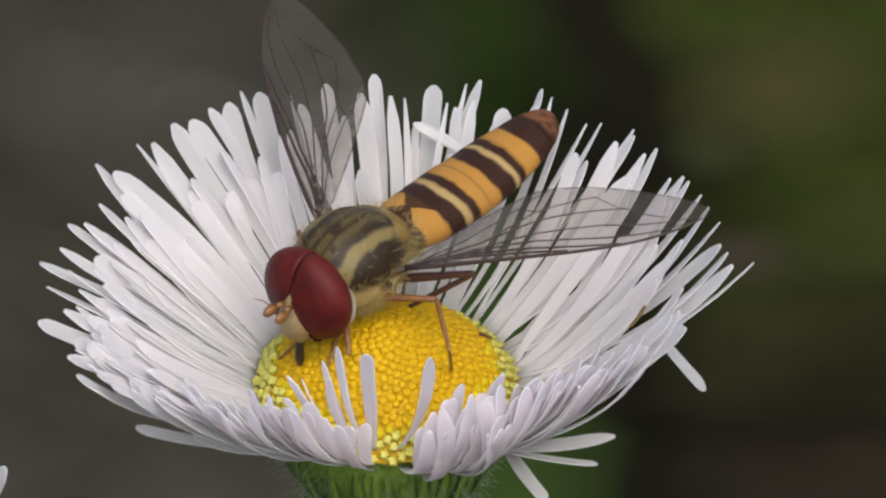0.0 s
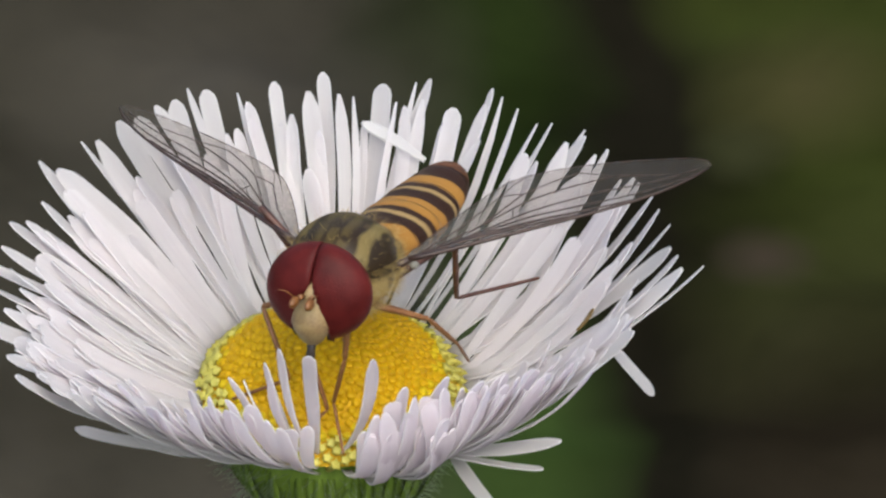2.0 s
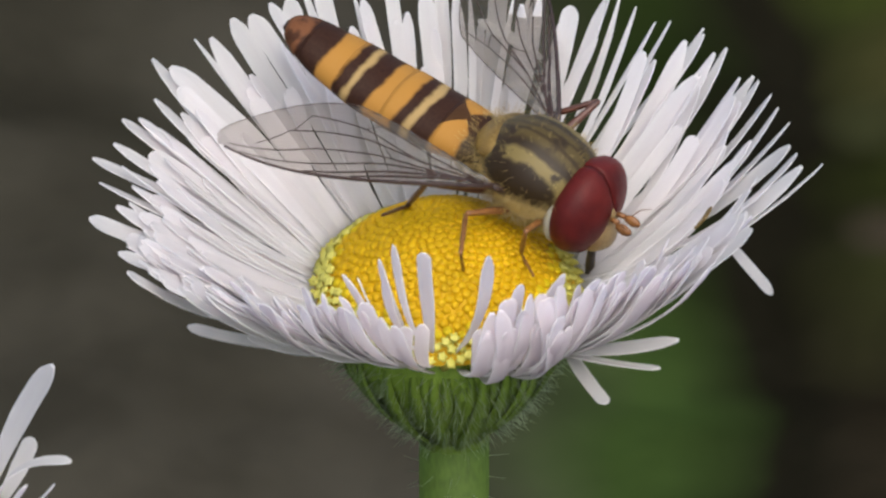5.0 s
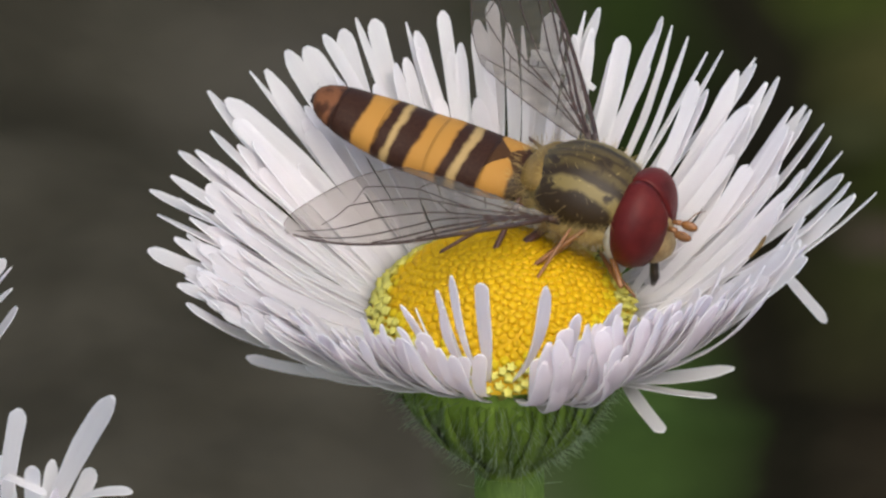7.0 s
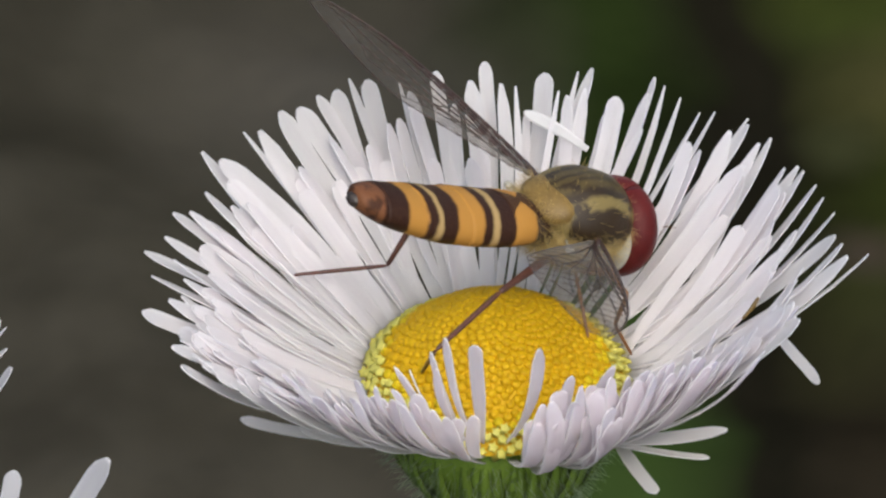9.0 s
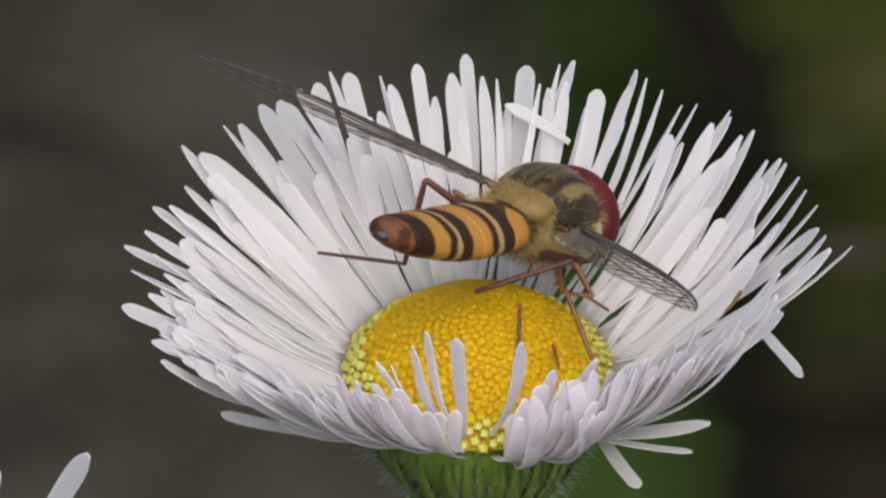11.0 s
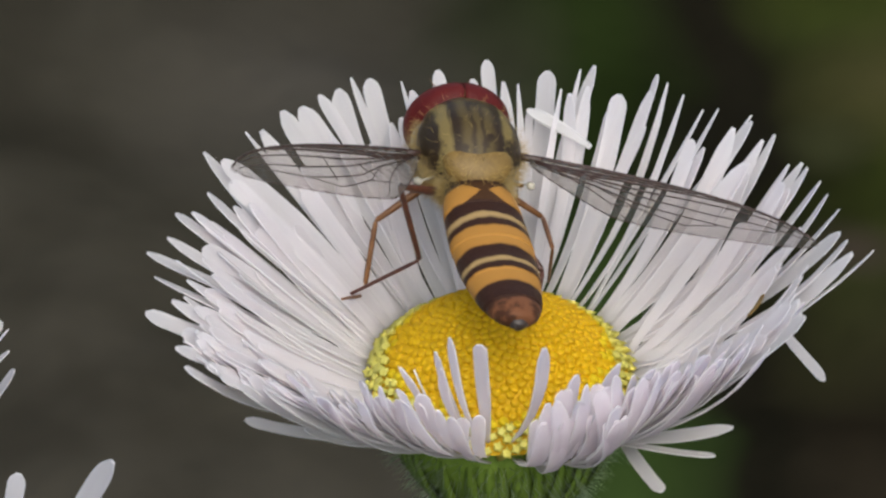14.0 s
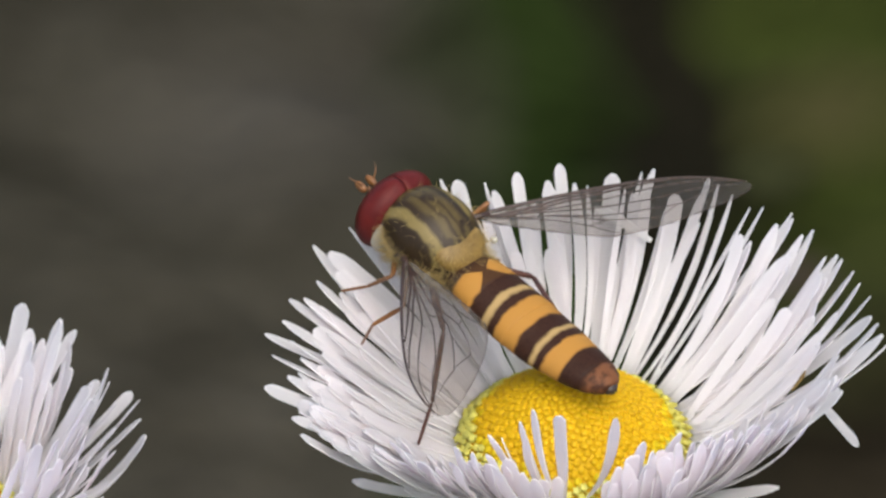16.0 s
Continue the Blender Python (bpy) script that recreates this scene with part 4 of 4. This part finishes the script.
#FLY-END
# legs as they stand: seconds; knee, ankle and toe in mm in the fly's space
STANCE = {
    ("front", -1): [
        (3.0, (2.08, -1.29, -0.63), (1.33, -1.54, -1.96), (0.27, -1.33, -3.0)),
        (4.0, (0.96, -1.97, -0.29), (0.66, -1.5, -1.74), (1.55, -2.63, -1.31)),
        (4.5, (0.6, -2.0, -0.41), (0.8, -1.32, -1.78), (2.02, -2.14, -1.49)),
        (5.0, (0.87, -1.94, -0.2), (0.61, -1.36, -1.61), (1.56, -2.38, -1.04)),
        (8.0, (0.09, -1.88, -0.97), (1.24, -1.39, -1.87), (1.64, -2.83, -1.84)),
        (8.5, (0.99, -1.98, -1.16), (1.81, -1.47, -2.37), (1.75, -2.96, -2.25)),
        (9.0, (0.93, -2.01, -1.03), (1.59, -1.48, -2.33), (1.12, -2.91, -2.28)),
        (10.0, (0.97, -1.62, -1.79), (-0.03, -2.8, -1.7), (1.35, -2.48, -2.19)),
    ],
    ("front", 1): [
        (3.5, (1.62, 1.5, -1.55), (1.44, 2.46, -2.75), (2.62, 1.57, -2.5)),
        (15.0, (0.79, 2.03, -0.54), (1.92, 1.9, -1.59), (1.29, 3.09, -0.93)),
        (15.5, (-0.01, 1.85, -0.79), (1.25, 1.57, -1.64), (0.95, 2.92, -1.05)),
        (16.0, (-0.23, 1.68, -0.49), (0.64, 1.64, -1.78), (0.53, 2.94, -1.03)),
    ],
    ("hind", -1): [
        (3.0, (-3.06, -1.78, -0.33), (-4.19, -0.59, -2.47), (-2.76, -2.58, -2.03)),
        (3.5, (-0.32, -2.56, 0.97), (-1.83, -1.95, -1.19), (-3.32, -0.86, -2.87)),
        (4.0, (-1.27, -2.84, 0.51), (-2.39, -1.54, -1.57), (-1.72, -3.69, -0.47)),
        (4.5, (-1.78, -2.85, 0.12), (-1.46, -5.27, 1.25), (-2.47, -3.94, -0.6)),
        (5.0, (-1.74, -2.73, 0.41), (-2.7, -1.61, -1.85), (-2.37, -3.66, -0.46)),
        (8.5, (-2.93, -1.77, -1.73), (-5.0, -3.34, -2.44), (-3.78, -2.04, -4.2)),
        (9.0, (-3.1, -1.69, -1.3), (-5.31, -2.66, -2.51), (-4.02, -1.33, -4.18)),
        (9.5, (-3.13, -1.7, -1.07), (-4.42, -0.66, -3.2), (-6.61, -1.79, -3.6)),
        (12.5, (-2.97, -2.01, -0.69), (-5.43, -2.08, -1.8), (-5.52, -2.12, -4.3)),
        (13.0, (-3.0, -1.95, -0.54), (-5.39, -1.21, -1.54), (-7.05, -1.44, -3.4)),
        (13.5, (-2.99, -1.94, -0.48), (-5.4, -1.24, -1.49), (-7.24, -1.49, -3.16)),
        (14.0, (-3.03, -1.74, -1.48), (-5.31, -1.01, -2.71), (-7.67, -0.8, -3.51)),
        (14.5, (-2.46, -2.17, -2.04), (-4.83, -0.87, -2.09), (-7.05, 0.26, -2.2)),
        (15.0, (-2.62, -2.21, -1.72), (-4.94, -0.83, -1.84), (-6.99, 0.59, -1.75)),
        (15.5, (-2.94, -1.52, -1.95), (-5.62, -1.22, -2.11), (-7.49, 0.2, -1.25)),
        (16.0, (-2.03, -2.7, -1.76), (-4.2, -1.47, -0.74), (-4.14, -2.52, -3.01)),
    ],
    ("hind", 1): [
        (1.5, (-2.73, 2.06, 0.14), (-4.37, 1.32, -1.88), (-6.12, 3.06, -1.48)),
        (2.0, (-2.76, 1.99, 0.19), (-4.34, 1.55, -1.96), (-6.28, 3.11, -1.71)),
        (2.5, (-2.74, 2.22, -0.2), (-4.28, 1.24, -2.19), (-6.03, 3.02, -2.09)),
        (3.0, (-2.36, 2.63, -1.22), (0.21, 1.83, -1.16), (-0.05, 4.24, -1.78)),
        (8.5, (-1.42, 3.13, -0.44), (-2.51, 3.66, -2.85), (-4.84, 3.84, -3.73)),
        (9.0, (-2.59, 2.48, -0.85), (-2.77, 2.65, -3.54), (-4.97, 3.41, -4.46)),
        (9.5, (-2.8, 1.98, 0.12), (-2.56, 2.75, -2.46), (-3.4, 4.83, -3.56)),
        (10.0, (-2.7, 2.0, 0.28), (-2.19, 2.41, -2.34), (-2.66, 4.74, -3.14)),
        (12.5, (-2.39, 2.34, 0.3), (-1.54, 2.49, -2.26), (-1.49, 4.91, -2.9)),
        (13.0, (-2.2, 2.25, 0.67), (-1.86, 1.72, -1.96), (-0.76, 3.42, -3.42)),
        (13.5, (-2.28, 2.22, 0.61), (-2.08, 1.6, -2.01), (-2.1, 3.92, -2.93)),
        (14.0, (-2.32, 2.27, 0.51), (-2.05, 1.27, -1.98), (-1.47, 2.95, -3.73)),
        (14.5, (-2.86, 2.13, -0.43), (-2.34, 1.5, -3.0), (-4.08, 3.25, -2.65)),
        (15.0, (-2.67, 2.36, -0.45), (-2.05, 1.59, -2.97), (-3.81, 3.36, -3.09)),
        (15.5, (-2.83, 2.15, -0.35), (-2.27, 1.01, -2.73), (-4.05, 2.74, -2.42)),
        (16.0, (-2.83, 2.11, -0.26), (-3.22, 2.39, -2.91), (-4.56, 4.39, -2.24)),
    ],
    ("middle", -1): [
        (3.5, (-1.16, -2.15, -0.89), (0.13, -3.68, -0.82), (1.21, -5.19, -0.23)),
        (4.0, (-0.34, -2.54, -0.65), (0.3, -4.44, -0.62), (-0.22, -3.48, -2.24)),
        (4.5, (-0.91, -2.33, -0.78), (-0.09, -4.15, -0.84), (0.62, -5.87, -0.23)),
        (5.0, (-0.67, -2.35, -0.25), (0.22, -4.09, 0.17), (-0.11, -3.03, -1.44)),
        (8.0, (-1.32, -2.0, -0.78), (-1.51, -3.99, -0.68), (-2.03, -5.7, 0.11)),
        (10.0, (-1.31, -2.01, -0.97), (-2.57, -2.54, -2.43), (-4.06, -3.79, -2.28)),
        (12.5, (-1.26, -1.99, -1.31), (0.3, -1.88, -2.55), (-1.24, -3.06, -2.73)),
        (13.0, (-0.7, -2.43, -0.81), (-0.09, -2.97, -2.64), (-1.5, -4.29, -2.37)),
        (13.5, (-0.68, -2.44, -0.83), (-0.05, -2.99, -2.64), (-1.42, -4.34, -2.32)),
        (14.0, (-0.12, -2.32, -1.85), (-2.07, -2.17, -1.43), (-1.21, -2.51, -3.15)),
    ],
    ("middle", 1): [
        (0.0, (-0.83, 2.35, -0.57), (0.38, 3.94, -0.7), (-0.48, 3.18, -2.28)),
        (0.5, (-0.8, 2.37, -0.6), (-0.28, 4.21, -1.19), (-1.21, 3.56, -2.77)),
        (1.0, (-1.41, 1.91, -0.79), (-0.51, 3.69, -0.87), (-1.37, 3.62, -2.61)),
        (1.5, (-1.33, 1.94, -1.23), (0.27, 2.85, -2.0), (-0.94, 2.24, -3.4)),
        (2.0, (-1.22, 1.96, -1.49), (-2.84, 2.21, -2.64), (-4.48, 1.95, -3.67)),
        (2.5, (-0.55, 2.49, -0.97), (-1.63, 2.05, -2.6), (-3.08, 1.57, -3.82)),
        (3.0, (-0.95, 2.3, -0.95), (-1.27, 2.77, -2.87), (0.62, 3.17, -3.13)),
        (13.0, (0.34, 2.44, -1.61), (-1.64, 2.64, -1.64), (-0.17, 3.79, -2.2)),
        (13.5, (0.41, 2.4, -1.67), (-1.58, 2.61, -1.73), (-0.16, 3.82, -2.32)),
        (14.0, (-0.32, 2.15, -2.04), (-1.14, 2.31, -3.86), (-2.58, 3.26, -2.95)),
        (14.5, (-0.19, 2.35, -1.77), (-0.69, 3.4, -3.4), (-2.0, 4.84, -3.39)),
        (15.0, (0.38, 2.0, -2.25), (-1.43, 2.72, -2.69), (-2.99, 3.8, -3.16)),
        (15.5, (-0.66, 2.45, -0.96), (-1.79, 4.01, -0.45), (-0.61, 3.56, -1.93)),
        (16.0, (-1.18, 2.13, -0.75), (-1.61, 3.91, 0.06), (-0.98, 3.41, -1.72)),
    ],
}


def lie(x, y):
    """Height of the flower's upper side over the disc's rim, in mm."""
    r = math.hypot(x, y)
    return 2.0 * (1 - (r / 3.4) ** 2.2) - 0.17 if r < 3.2 else (r - 3.2) * 0.66


def eased(rows):
    """The same rows with steps between where a part turns far."""
    out = [rows[0]]
    for (t0, m0), (t1, m1) in zip(rows, rows[1:]):
        a, b = m0.to_quaternion(), m1.to_quaternion()
        n = math.ceil(math.degrees(a.rotation_difference(b).angle % (2 * math.pi)) / 70)
        n = max(1, min(n, 3))
        for i in range(1, n):
            k = i / n
            out.append((t0 + (t1 - t0) * k, Matrix.Translation(m0.translation.lerp(m1.translation, k)) @ a.slerp(b, k).to_matrix().to_4x4()))
        out.append((t1, m1))
    return out


def motions():
    bodies = [(row[0], pose(*(Vector(row[1]) * MM + HEAD), *row[2])) for row in FLY]
    walk(fly, bodies)
    for side, k in ((1, 3), (-1, 4)):
        rows = []
        for row in FLY:
            sweep, rise, twist = row[k]
            rows.append((row[0], pose(-0.44 * MM, side * 1.53 * MM, 0.22 * MM, 0, 0, side * sweep) @ pose(0, 0, 0, 0, -rise, 0) @ pose(0, 0, 0, side * twist, 0, 0)))
        walk(WINGS[side], rows)
    # where the stance is not given, a foot stays where it stands until the body has moved on
    for (name, side), (h, segs) in SEGMENTS.items():
        rest, stand, rows = LEGS[name][4], None, []
        given = {row[0]: [Vector(p) * MM for p in row[1:]] for row in STANCE.get((name, side), ())}
        for t, m in bodies:
            if t in given:
                knee, ankle, toe = given[t]
                rows.append((t, (aim(h, knee), aim(knee, ankle), aim(ankle, toe))))
                stand = (m @ toe - HEAD) / MM
                continue
            q = (m @ (Vector((rest[0], rest[1] * side, rest[2])) * MM) - HEAD) / MM
            q.z = lie(q.x, q.y)
            if stand is None or (q - stand).length > 1.2:
                stand = q
            toe = m.inverted() @ (stand * MM + HEAD)
            rows.append((t, bend_leg(name, side, toe)))
        for i, ob in enumerate(segs):
            walk(ob, eased([(t, p[i]) for t, p in rows]))


motions()
